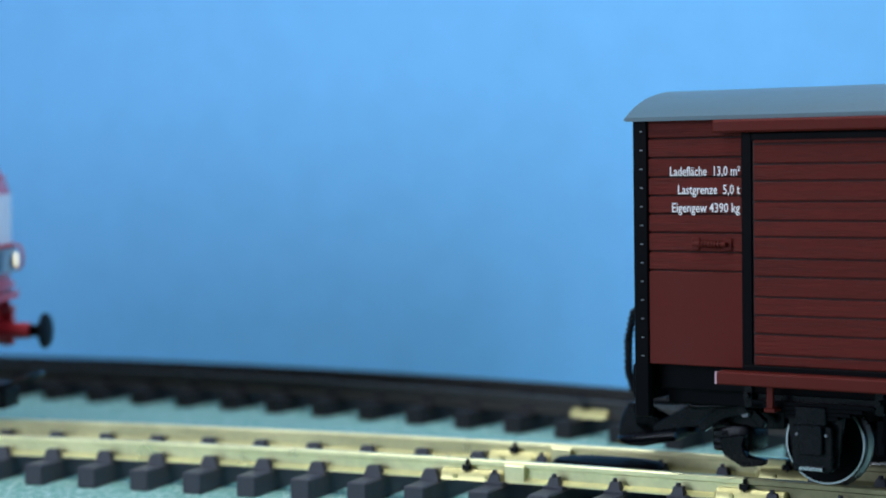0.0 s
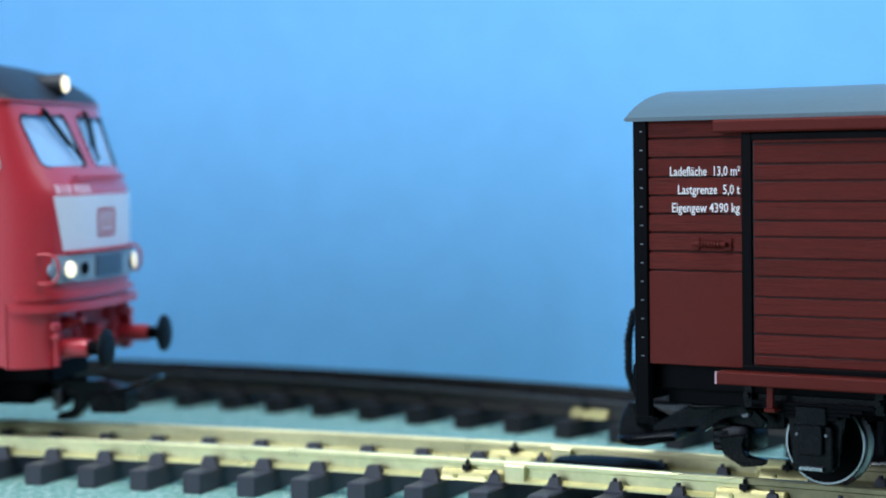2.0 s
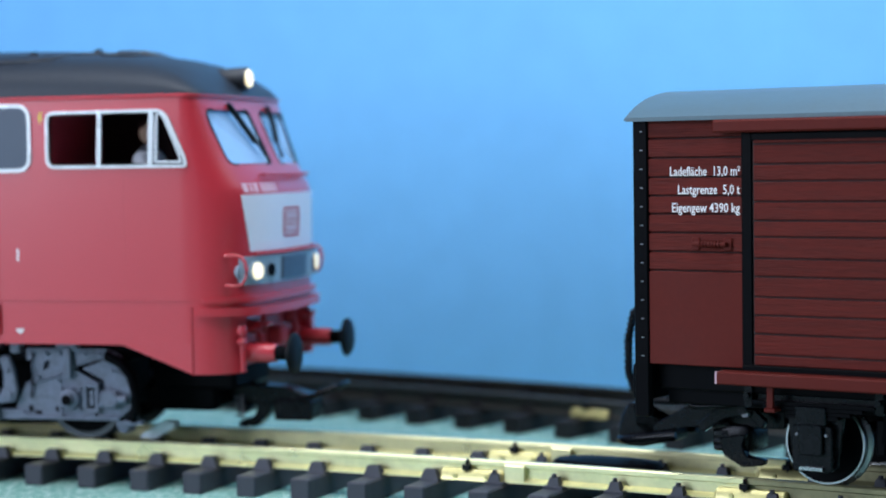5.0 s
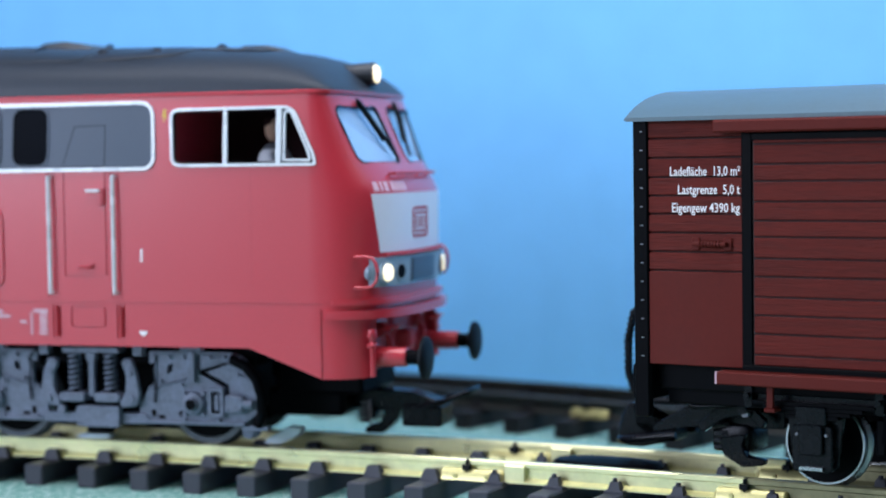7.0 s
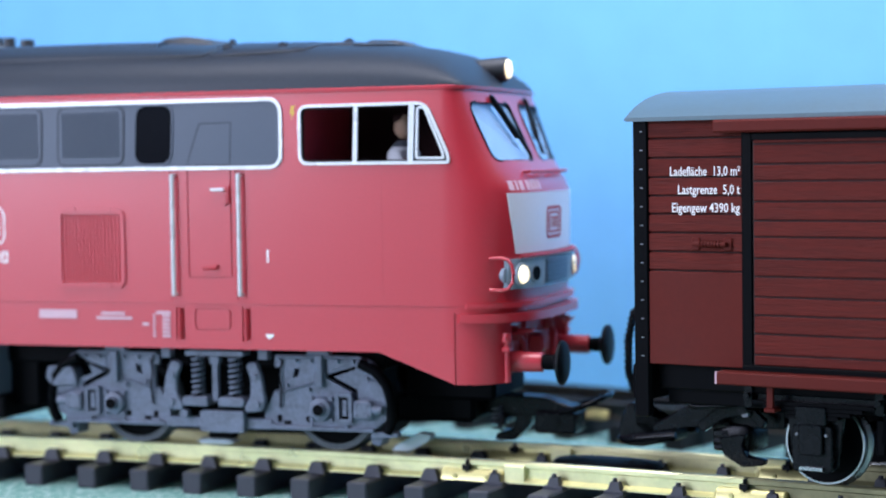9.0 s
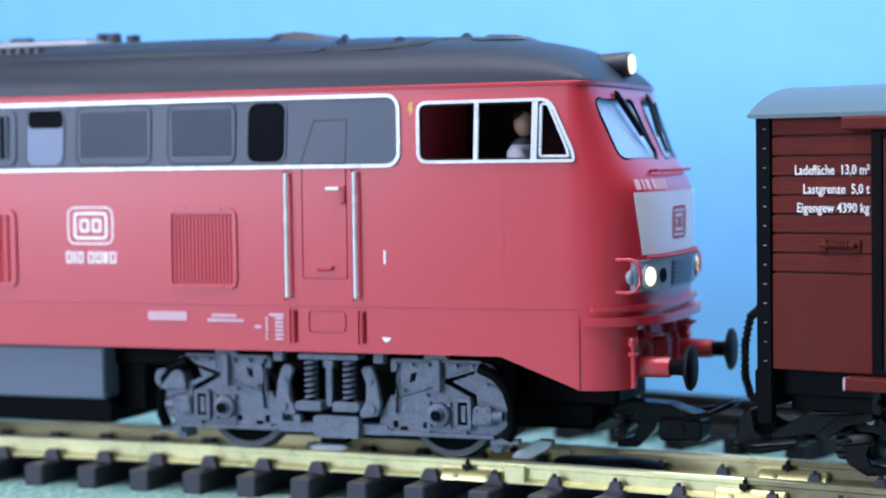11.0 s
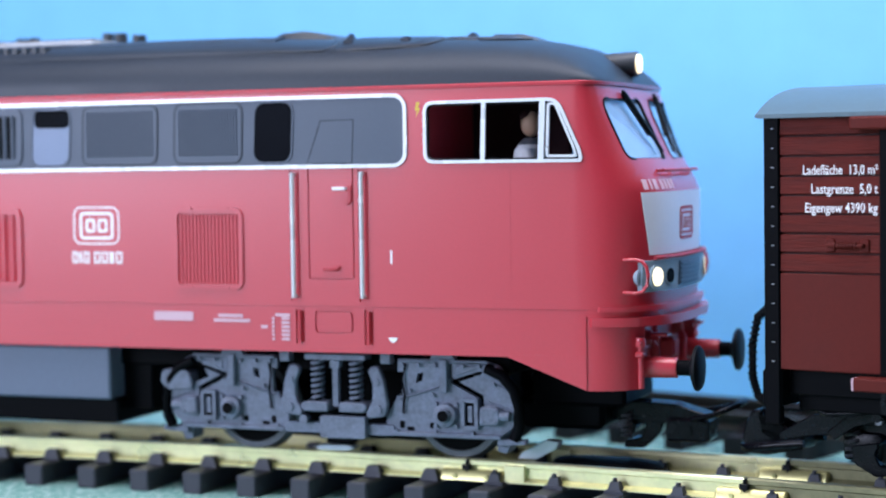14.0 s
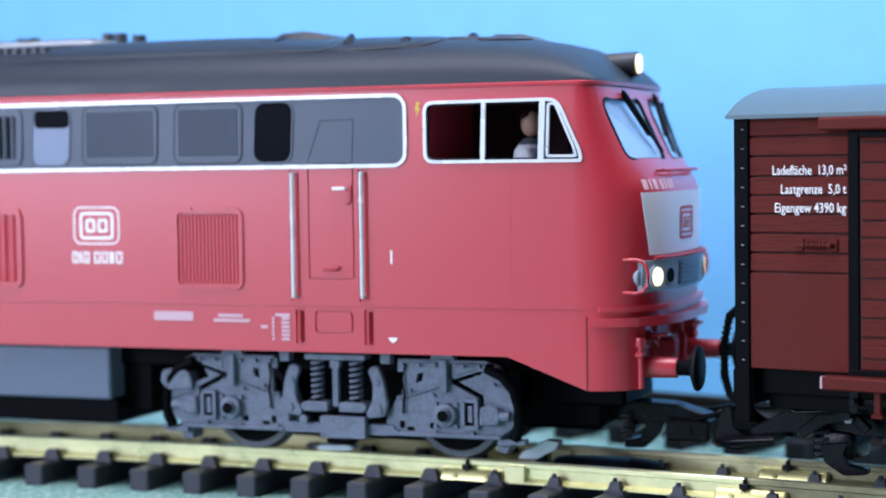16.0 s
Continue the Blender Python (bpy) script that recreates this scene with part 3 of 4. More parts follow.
        part("lower_beam", join(slab(rounded(xc - 24, xc + 26, 10.5, 15, 1.0, 2), Y(-3), Y(1.0), 0.3), slab(rounded(xc - 6.5, xc + 14, 9, 18.2, 1.0, 2), Y(0), Y(3.6), 0.3)), BOGIE, b)
        part("beam_bolt", join(cyl((xc - 14, Y(0), 16.5), (xc - 14, Y(3.5), 16.5), 1.8, seg=12), cyl((xc - 19, Y(0), 20.5), (xc - 19, Y(3), 20.5), 1.4, seg=12)), BOGIE, b, smooth=40)
    for dx in (-47.2, 47.2):
        w = wheelset(b, xc + dx, 19.0, 26.2, DARK_STEEL, BLACK)
        LOCO_WHEELS.append((w, 19.0, 20 * dx))
    for pts in ([(-20, 1.4), (-17, 0.2), (-4, 0.2), (0, 1.8), (-4, 2.6), (-16, 2.4)], [(72, 0.4), (80, 0.2), (89, 5.0), (90, 8.0), (84, 8.4), (74, 3.0)]):
        part("pickup_shoe", slab(fillet([(xc + u, z) for u, z in pts], 0.8, 3), -27.5, -22.0, 0.3), PICKUP, b, "pale metal pickup shoe sliding on the rail", smooth=35)
    part("shoe_block", box(xc - 14, xc - 2, -27, -20, 2.8, 9, 0.8), BLACK, b)
    part("motor_block", box(xc - 40, xc + 40, -15, 15, 4, 14, 1.5), BLACK, b)
    return b


PICKUP = mat("pale_pickup_metal", (0.62, 0.68, 0.75), 0.35, metal=0.3, vary=0.1, bump=0.05)
LAMP_GREY = mat("grey_lamp_band", (0.27, 0.36, 0.44), 0.4, vary=0.06, bump=0.02)
GRILLE_BLUE = mat("dark_blue_grille", (0.10, 0.15, 0.22), 0.4, vary=0.1, bump=0.05)
DARK_GLASS = mat("dark_window_pane", (0.005, 0.006, 0.009), 0.35, vary=0.3, grain=30, stain=60, bump=0.0, spec=0.02)


def locomotive():
    t = thing("diesel_locomotive", "red model diesel locomotive with grey roof and lit headlights", "locomotive")
    # shell, hollow in the cabs, with engraved door and panel lines
    zs = [45, 58, 63.95, 64.05, 74, 84, 97, 109, 113.5, 122, 130, 138, 146, 152]
    shell = loft([plan(z, -0.35 if z < 64 else 0.0) for z in zs])
    cab_in = lambda: loft([[(132, -HW * 0.955, z)] + [(x - 2.2, y * 0.955, z) for x, y in nose(nose_x(z))] + [(132, HW * 0.955, z)] for z in (66, 84, 109, 113.5, 122, 138, 150)])
    cuts = both(cab_in)
    for sg in (-1, 1):
        cuts += both(lambda: slab(inset(CAB_WINDOW, 0.6), sg * 40, sg * 70))
        cuts += both(lambda: y_slab([(sg * -y, z) for y, z in SHIELD], 190, 240))
    cuts += both(lambda: ring_slab(rounded(81.8, 102.2, 75, 121, 0.8, 2), 0.55, SIDE - 2, SIDE + 0.9))
    cuts += both(lambda: ring_slab(rounded(84.0, 101.0, 52.8, 62.3, 2.2, 3), 0.65, SIDE - 2, SIDE + 1.2))
    for x in (75.5, 106.2):
        cuts += both(lambda: box(x - 2.1, x + 2.3, SIDE - 2, SIDE + 0.9, 66, 119.6))
        cuts += both(lambda: box(x - 0.2, x + 3.8, SIDE - 2, SIDE + 1.1, 48.4, 62.6))
    cuts += both(lambda: box(169.25, 169.45, SIDE - 2, SIDE + 0.07, 64, 121))
    cuts += both(lambda: box(214.2, 240, -41, 41, 40, 57.2))
    shell = carve(shell, *cuts)
    part("body_shell", shell, RED, t, smooth=28)
    part("roof", roof_mesh(), ROOF, t, "slate grey roof", smooth=35)
    for k in (0, 1):
        lip = loft([[(XM, -HW - 0.35 * d, z)] + [(x, y, z) for x, y in nose(nose_x(152) + d, HW + 0.35 * d)] + [(XM, HW + 0.35 * d, z)] for z, d in ((151.0, -0.6), (151.3, 1.3), (152.5, 1.5), (152.9, -0.6))], caps=False, close=False)
        part("roof_lip", turned(lip) if k else lip, RED, t, smooth=30)
    # the long grey window band
    for sg in (-1, 1):
        Y = lambda d: sg * (HW + d)
        band = rounded(-252, 126, 120.2, 149.8, 6, 6)
        part("window_band", slab(band, Y(-0.6), Y(0.25)), GREY, t, "blue-grey band along the side")
        part("band_trim", ring_slab(band, 1.5, Y(-0.3), Y(0.75)), CHROME_WHITE, t, "thin white metal trim", smooth=40)
    B = SIDE - 0.25
    for x0, x1, kind in ((57.6, 74.6, 0), (-49.4, -31.0, 1)):
        o = rounded(x0, x1, 123, 147.4, 4.4, 5, 1.2)
        put("window_ring", lambda: ring_slab(inset(o, -0.7), 0.8, B + 0.2, B - 0.45), GREY, t, smooth=40)
        put("window_pane", lambda: slab(o, B + 0.3, B - 0.12), DARK_GLASS if kind == 0 else PALE_PANE, t, "dark glossy pane" if kind == 0 else "pane in the pale colour of its reflection")
        if kind:
            # dark sheet over the pane's top, where its painted reflection ends
            put("pane_dark_top", lambda: slab(rounded(x0 + 1.6, x1 + 0.6, 139, 146.6, 2.4, 4, 0.3), B + 0.3, B - 0.28), DARK_GLASS, t)
    for x0, x1, n in ((-24.0, 12.2, 34), (20.4, 52, 30)):
        o = rounded(x0, x1, 122.8, 147.8, 4, 5, 0.8)
        put("louvre_panel", lambda: slab(o, B + 0.3, B - 0.3, 0.2), GREY, t)
        put("louvre_ribs", lambda: ribs(x0 + 2, x1 - 1.4, 126, 145.5, B - 0.2, B - 0.8, int(n * 0.7), 0.5), GREY, t)
        put("louvre_ring", lambda: ring_slab(inset(o, -0.3), 0.6, B + 0.2, B - 0.4), ROOF, t)
    o = rounded(-95, -54.4, 123, 147.4, 4, 5, 0.6)
    put("louvre_ring", lambda: ring_slab(o, 3.0, B + 0.2, B - 0.7), GREY, t, smooth=40)
    put("louvre_panel", lambda: slab(inset(o, 2.8), B + 0.3, B - 0.1), BLACK, t)
    put("louvre_ribs", lambda: ribs(-93, -57, 125, 145.6, B, B - 0.9, 9, 1.2), GREY, t)
    # dark ring laid on the band as the shade of an engraved door line
    put("door_line_shade", lambda: ring_slab([(81.6, 121.9), (102.0, 121.9), (102.9, 139.9), (88.0, 139.7)], 0.55, B + 0.2, B - 0.09), ROOF, t)
    # doors and rails
    for x in (75.5, 106.2):
        put("handrail", lambda: join(cyl((x, SIDE - 1.7, 67.5), (x, SIDE - 1.7, 118.4), 0.95, seg=12), cyl((x, SIDE - 1.7, 68), (x, SIDE + 1, 68), 0.7, seg=8), cyl((x, SIDE - 1.7, 118), (x, SIDE + 1, 118), 0.7, seg=8)), CHROME_WHITE, t, "bright metal handrail", smooth=40)
        put("step_rail", lambda: cyl((x + 1.8, SIDE - 0.2, 49), (x + 1.8, SIDE - 0.2, 62), 0.8, seg=10), RED, t, smooth=40)
    put("door_handle", lambda: join(box(93.2, 99.4, SIDE - 1.9, SIDE - 0.9, 111.2, 112.6, 0.4, 2), box(98.4, 99.3, SIDE - 1.0, SIDE + 0.2, 111.4, 112.4)), CHROME_WHITE, t, "white metal handle")
    put("door_lock", lambda: join(slab(fillet([(99.0, 105), (101.4, 106.5), (101.3, 113), (100, 113), (99.8, 108)], 0.5, 2), SIDE + 0.2, SIDE - 0.9)), DARK_RED, t)
    put("lower_handle", lambda: tube([(88.7, SIDE + 0.2, 79), (88.7, SIDE - 1.1, 79), (95, SIDE - 1.1, 79), (95.6, SIDE - 0.6, 80.4)], 0.55, 8), DARK_RED, t, smooth=60)
    # side grilles
    o = rounded(19.6, 52.0, 70.2, 104.4, 4.0, 5)
    put("grille_frame", lambda: ring_slab(o, 1.9, SIDE + 0.2, SIDE - 0.85), RED, t, smooth=40)
    put("grille_ribs", lambda: ribs(22.2, 49.6, 72.6, 101.8, SIDE + 0.1, SIDE - 0.5, 16, 0.85), RED, t)
    for x in (28, 45):
        for z in (71.2, 104.0):
            put("grille_bolt", lambda: cyl((x, SIDE, z), (x, SIDE - 1.2, z), 0.7, seg=8), RED, t)
    o2 = rounded(-96, -55.5, 69.8, 104.4, 4, 5)
    put("vent_frame", lambda: ring_slab(o2, 2.6, SIDE + 0.2, SIDE - 1.0), RED, t, smooth=40)
    put("vent_backing", lambda: slab(inset(o2, 2.4), SIDE + 0.2, SIDE - 0.05), DARK_RED, t)
    put("vent_ribs", lambda: ribs(-92.5, -58.5, 72.5, 102, SIDE, SIDE - 0.8, 8, 1.8), RED, t)
    # prints
    P0, P1 = SIDE + 0.05, SIDE - 0.07
    logo = join(ring_slab(rounded(-29.6, -7.0, 88.9, 105.1, 3.6, 5), 0.75, P0, P1), ring_slab(rounded(-26.6, -9.8, 91.0, 102.9, 2.2, 4), 1.35, P0, P1),
                ring_slab(rounded(-23.6, -18.8, 94.0, 100.0, 1.2, 3), 1.3, P0, P1), ring_slab(rounded(-17.6, -12.8, 94.0, 100.0, 1.0, 3), 1.3, P0, P1))
    part("emblem", logo, WHITE, t, "white ringed emblem")
    for x0, x1 in ((-30.6, -27.6), (-26.9, -25.6), (-24.8, -21.9), (-19.8, -16.6), (-15.9, -12.8), (-12.1, -9.9), (-9.0, -5.8)):
        o = rounded(x0, x1, 80.8, 85.9, 0.4, 2)
        part("number_bar", slab(o, P0, P1) if x1 - x0 < 2.4 else ring_slab(o, 0.95, P0, P1), WHITE, t)
    part("maker_plate", slab(rounded(9.1, 27.7, 57.0, 60.8, 0.3, 2), P0, P1), PINK_WHITE, t, "pale printed plate")
    for x0, x1, z in ((39.5, 51.0, 59.4), (37.4, 54.4, 57.4), (66.0, 72.8, 60.0), (59.4, 62.4, 55.0)):
        part("print_bar", slab(rounded(x0, x1, z - 0.6, z + 0.7, 0.2, 2), P0, P1), PINK_WHITE, t)
    for k in range(6):
        part("print_bar", slab(rounded(68.8, 72.6, 49.6 + 1.7 * k, 50.7 + 1.7 * k, 0.2, 2), P0, P1), PINK_WHITE, t)
        part("print_bar", slab(rounded(64.4, 65.6, 49.6 + 1.7 * k, 50.7 + 1.7 * k, 0.2, 2), P0, P1), PINK_WHITE, t)
    part("jack_mark", slab([(116.5, 51.7), (120.6, 51.7), (119.9, 50.4), (118.6, 49.5), (117.2, 50.4)], P0, P1), WHITE, t)
    lettering("end_number", "1", 5.6, WHITE, t, on_side(117.9, SIDE - 0.02, 81.4))
    part("warning_flash", slab([(130.2, 146), (131.6, 146), (130.9, 143.6), (131.8, 143.6), (130.0, 140.2), (130.5, 142.7), (129.5, 142.7)], P0, P1), YELLOW, t, "yellow lightning mark")
    # cab windows
    for sg in (-1, 1):
        for k in (0, 1):
            def fit(bm):
                return turned(bm) if k else bm
            Y = lambda d: sg * (HW + d)
            f = part("cab_window", fit(ring_slab(inset(CAB_WINDOW, -0.1), 1.3, Y(-0.8), Y(0.8))), CHROME_WHITE, t, "white metal window frame", smooth=40)
            part("window_seal", fit(ring_slab(inset(CAB_WINDOW, 1.3), 0.6, Y(-1.2), Y(0.1))), RUBBER, f)
            part("window_bar", fit(slab([(157.0, 122.5), (158.8, 122.5), (159.6, 145.5), (157.8, 145.5)], Y(-0.8), Y(0.5))), CHROME_WHITE, f)
            part("window_bar", fit(slab([(180.8, 122.5), (183.2, 122.5), (184.2, 145.5), (181.8, 145.5)], Y(-0.8), Y(0.6))), CHROME_WHITE, f)
            part("quarter_frame", fit(ring_slab(fillet([(184.0, 123.4), (196.6, 123.2), (196.2, 126.3), (188.4, 144.6), (184.8, 144.6)], 1.6, 4), 1.0, Y(-0.9), Y(0.35))), CHROME_WHITE, f)
    for k in (0, 1):
        def fit(bm):
            return turned(bm) if k else bm
        part("cab_back_wall", fit(box(131.9, 134, -51, 51, 66, 150)), INSIDE_RED, t)
        # added slab mid-cab that keeps the bright far window out of view
        part("cab_view_block", fit(box(134, 177, 0, 5, 104, 148, 0.5)), INSIDE, t)
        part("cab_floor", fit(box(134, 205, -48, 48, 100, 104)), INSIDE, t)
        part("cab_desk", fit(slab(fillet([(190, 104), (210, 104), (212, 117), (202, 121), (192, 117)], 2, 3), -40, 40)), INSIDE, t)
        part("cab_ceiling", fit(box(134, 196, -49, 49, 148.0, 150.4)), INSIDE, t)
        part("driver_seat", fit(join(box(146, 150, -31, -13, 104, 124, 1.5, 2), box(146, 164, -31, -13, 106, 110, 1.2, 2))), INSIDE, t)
        for sg in (-1, 1):
            g = part("windscreen", fit(wrap_flat([(sg * -y, z) for y, z in SHIELD], -1.6, -1.1)), SCREEN, t, "windscreen tinted pale for the light it reflects")
            g.visible_shadow = False
            part("windscreen_seal", fit(wrap(ring_slab(inset([(sg * -y, z) for y, z in SHIELD], -0.5), 0.75, -1.5, 0.2))), RUBBER, t, smooth=50)
            wy = -1 if sg > 0 else 1
            wip = [(-29, 149.0), (-26, 146.5), (-15, 133), (-10, 125)] if wy < 0 else [(17, 149.0), (16.5, 146), (12, 133), (9, 125)]
            part("wiper", fit(join(tube([(nose_at(y, z) + 1.2, y, z) for y, z in wip], 0.75, 6), tube([(nose_at(y, z) + 0.9, y, z) for y, z in ((wip[0][0] + 1, 148), (wip[1][0] + 2.5, 143), (wip[2][0] - 0.5, 132))], 1.35, 6))), RUBBER, t, "black wiper arm", smooth=50)
        nose_parts(t, fit)
        running_gear(t, fit)
    part("driver_figure", driver(), [SKIN, SHIRT, VEST, INSIDE], t, "small painted driver doll", smooth=50)
    roof_things(t)
    # tank between the bogies
    part("fuel_tank", box(-110, -16, -50, 50, 21.6, 44.5, 0.8), TANK, t, "grey fuel tank")
    part("tank_skid", box(-112, -14, -47, 47, 11.0, 21.7, 1.0), BLACK, t)
    part("tank_bulkhead", box(-124, -2, -38, 38, 16, 44, 0.8), BLACK, t)
    part("inner_frame", box(-290, 164, -40, 40, 36, 45.2, 0.8), BLACK, t)
    for xc in (89.5, 2 * XM - 89.5):
        bogie(t, xc)
    return t


def wrap_flat(outline, d0, d1):
    """A thin pane that follows the nose at two depths."""
    return loft([[(nose_at(y, z) + d, y, z) for y, z in outline] for d in (d0, d1)])


def driver():
    def tint(bm, k):
        for f in bm.faces:
            f.material_index = k
        return bm
    X, Y = 168.0, -24.0
    bm = bmesh.new()
    head = bmesh.new()
    bmesh.ops.create_uvsphere(head, u_segments=16, v_segments=12, radius=1)
    head.transform(Matrix.Translation((X, Y, 137)) @ Matrix.Diagonal((4.2, 3.8, 5.2, 1)))
    hair = bmesh.new()
    bmesh.ops.create_uvsphere(hair, u_segments=16, v_segments=12, radius=1)
    hair.transform(Matrix.Translation((X - 1.6, Y, 140.2)) @ Matrix.Diagonal((2.9, 3.3, 2.4, 1)))
    ring = lambda z, a, b, dx=0: [(X + dx + a * math.cos(u), Y + b * math.sin(u), z) for u in [2 * math.pi * k / 14 for k in range(14)]]
    vest = loft([ring(131.4, 2.4, 2.4), ring(129.5, 4.6, 5.5), ring(127.5, 5.4, 7.2)])
    body = loft([ring(128.6, 5.0, 7.0), ring(126, 6.6, 9.6), ring(120, 7.0, 10), ring(112, 7.0, 9), ring(109.5, 6.5, 8.6)])
    arm = join(tube([(X + 1, Y - 8.6, 126), (X + 4, Y - 9.6, 119), (X + 14, Y - 8, 118)], 2.5, 8), tube([(X + 1, Y + 8.6, 126), (X + 4, Y + 9.6, 119), (X + 14, Y + 8, 118)], 2.5, 8))
    return join(bm, tint(head, 0), tint(hair, 3), tint(vest, 2), tint(body, 1), tint(arm, 1))


def nose_parts(t, fit):
    """What the front of a cab carries."""
    part("nose_panel", fit(wrap(grid_slab(-44.6, 44.6, 84.6, 109.2, -0.5, 0.3, 20, 4, 0.1))), PANEL_WHITE, t, "white panel on the nose", smooth=40)
    part("nose_emblem", fit(wrap(join(ring_slab(rounded(-13.0, 8.0, 89.6, 103, 2.6, 4), 1.3, 0.1, 0.5), ring_slab(rounded(-10.2, 5.2, 91.8, 100.8, 1.4, 4), 1.0, 0.1, 0.5), ring_slab(rounded(-7.0, -3.2, 94, 98.6, 0.8, 3), 0.8, 0.1, 0.5), ring_slab(rounded(-1.8, 2.0, 94, 98.6, 0.8, 3), 0.8, 0.1, 0.5)))), DARK_RED, t, "dark red ringed emblem")
    for y in (-42.5, -38.6, -36.0, -31, -27.4, -23.8, -20.0):
        part("nose_number_bar", fit(wrap(slab(rounded(y, y + (1.3 if y in (-38.6,) else 2.6), 110.2, 114.2, 0.3, 2), -0.3, 0.15))), PINK_WHITE, t)
    part("nose_grab_rail", fit(join(tube([(nose_at(y, 117.5) + 3.0, y, 117.6) for y in (-28, -22, -11, 0, 11, 22, 28)], 0.7, 8), *[cyl((nose_at(y, 117) - 1, y, 117.4), (nose_at(y, 117.5) + 3.0, y, 117.6), 0.6, seg=8) for y in (-27, -9, 9, 27)])), DARK_RED, t, "thin red grab rail", smooth=50)
    part("lamp_band", fit(wrap(grid_slab(-45.5, 45.5, 70.4, 82.6, -1, 1.8, 28, 2))), LAMP_GREY, t, "grey lamp band across the nose", smooth=40)
    part("panel_rail", fit(tube([(nose_at(y, 83.4) + 2.2, y, 83.6) for y in range(-40, 41, 5)], 0.8, 8)), DARK_RED, t, smooth=50)
    part("nose_grille", fit(join(wrap(grid_slab(-18, 12, 71.6, 81.4, 1.0, 2.4, 10, 2)), *[wrap(grid_slab(-17.4, 11.4, 72.4 + 1.8 * k, 73.3 + 1.8 * k, 2.0, 3.0, 10, 1)) for k in range(5)])), GRILLE_BLUE, t, "dark blue slatted grille", smooth=40)
    for sg in (-1, 1):
        def disc(y, r, d0, d1, seg=20, r2=None):
            x = nose_at(y, 76.2)
            q = Vector((1, sg * 0.25, 0)).normalized()
            p = Vector((x, y, 76.2))
            return cyl(p + q * d0, p + q * d1, r, r2, seg=seg)
        part("headlight", fit(disc(sg * 38, 4.1, 1.0, 3.0, r2=3.4)), HEADLIGHT, t, "lit warm white headlight", smooth=40)
        part("headlight_ring", fit(disc(sg * 38, 5.0, -1, 2.1)), LAMP_GREY, t, smooth=40)
        part("tail_lamp", fit(disc(sg * 28, 2.9, 0.5, 2.5)), DARK_GLASS, t, "dark unlit lamp", smooth=40)
        part("tail_lamp_ring", fit(disc(sg * 28, 3.9, -1, 2.2)), LAMP_GREY, t, smooth=40)
        part("lamp_end_cap", fit(join(disc(sg * 44.6, 3.2, -2, 0.4), disc(sg * 44.6, 2.4, 0, 0.7))), LAMP_GREY, t, smooth=40)
        loop = [(x, sg * y, z) for x, y, z in ((213.5, 50.6, 83.2), (218.4, 50.4, 83.4), (221.0, 50.1, 82.8), (222.6, 49.8, 80.6), (223.2, 49.6, 77), (222.6, 49.8, 73.2), (221.0, 50.1, 71), (218.4, 50.4, 70.4), (213.5, 50.6, 70.6))]
        part("lamp_guard", fit(tube(loop, 0.75, 8)), RED, t, "bent red wire lamp guard", smooth=50)
    # ledges and skirt below
    def ledge(z0, z1, d, x_from):
        ring = lambda e: [(x, y) for x, y in nose(226.0 + e, HW + e * 0.15, count=40) if x > x_from]
        a, b = ring(d), ring(-3)
        return loft([[(x, y, z) for x, y in a] + [(x, y, z) for x, y in reversed(b)] for z in (z0, z1)])
    part("nose_ledge", fit(ledge(63.2, 65.2, 2.4, 203)), RED, t, smooth=35)
    part("nose_ledge", fit(ledge(57.4, 61.0, 4.4, 197.5)), RED, t, smooth=35)
    skirt = loft([[(x, y, z) for x, y in nose(224.2, HW - 0.2, count=40)] for z in (32.5, 46, 64)])
    skirt = carve(skirt, loft([[(x, y, z) for x, y in nose(221.6, HW - 2.6, count=40)] + [] for z in (20, 56.8)]), box(208, 240, -41, 41, 20, 56.6), box(120, 199.6, -70, 70, 20, 64))
    part("skirt", fit(skirt), RED, t, "red skirt round the buffer beam", smooth=35)
    cheek, cheek2 = [slab([(166, 45.4), (199.7, 32.5), (199.7, 46), (166, 46)], sg * (HW - 2.6), sg * (HW - 0.2)) for sg in (-1, 1)]
    part("skirt_cheek", fit(cheek), RED, t)
    part("skirt_cheek", fit(cheek2), RED, t)
    for sg in (-1, 1):
        part("skirt_seam", fit(box(199.2, 199.75, min(sg * (HW - 3), sg * (HW + 0.25)), max(sg * (HW - 3), sg * (HW + 0.25)), 32.6, 61.5)), DARK_RED, t)
    part("buffer_beam", fit(box(207, 213, -44, 44, 33.5, 57, 0.8)), DARK_RED, t, "red buffer beam")
    for sg in (-1, 1):
        y = sg * 37.0
        bs = part("buffer", fit(cyl((212, y, 40.6), (231.5, y, 40.6), 4.4, 4.0, 20, 0.4)), RED if sg < 0 else DARK_RED, t, "round buffer with black head", smooth=35)
        part("flange", fit(join(box(212, 214.5, y - 6.5, y + 6.5, 34, 47.4, 0.5), *[cyl((214, y + a, 40.7 + b), (215.4, y + a, 40.7 + b), 0.9, seg=8) for a in (-5, 5) for b in (-5, 5)])), RED, bs)
        part("plunger", fit(cyl((231, y, 40.6), (238, y, 40.6), 3.1, seg=18)), BLACK, bs, smooth=40)
        part("buffer_head", fit(loft([[(x, y + r * math.cos(u), 40.6 + r * math.sin(u)) for u in [2 * math.pi * k / 28 for k in range(28)]] for x, r in ((236.6, 3.4), (238.2, 7.6), (238.8, 8.9), (239.8, 9.0), (240.8, 7.8), (241.3, 4), (241.4, 0.3))])), RUBBER, bs, smooth=50)
        # pipes and cocks on the beam
        yy = sg * 44.5
        xx = nose_at(44.5, 50)
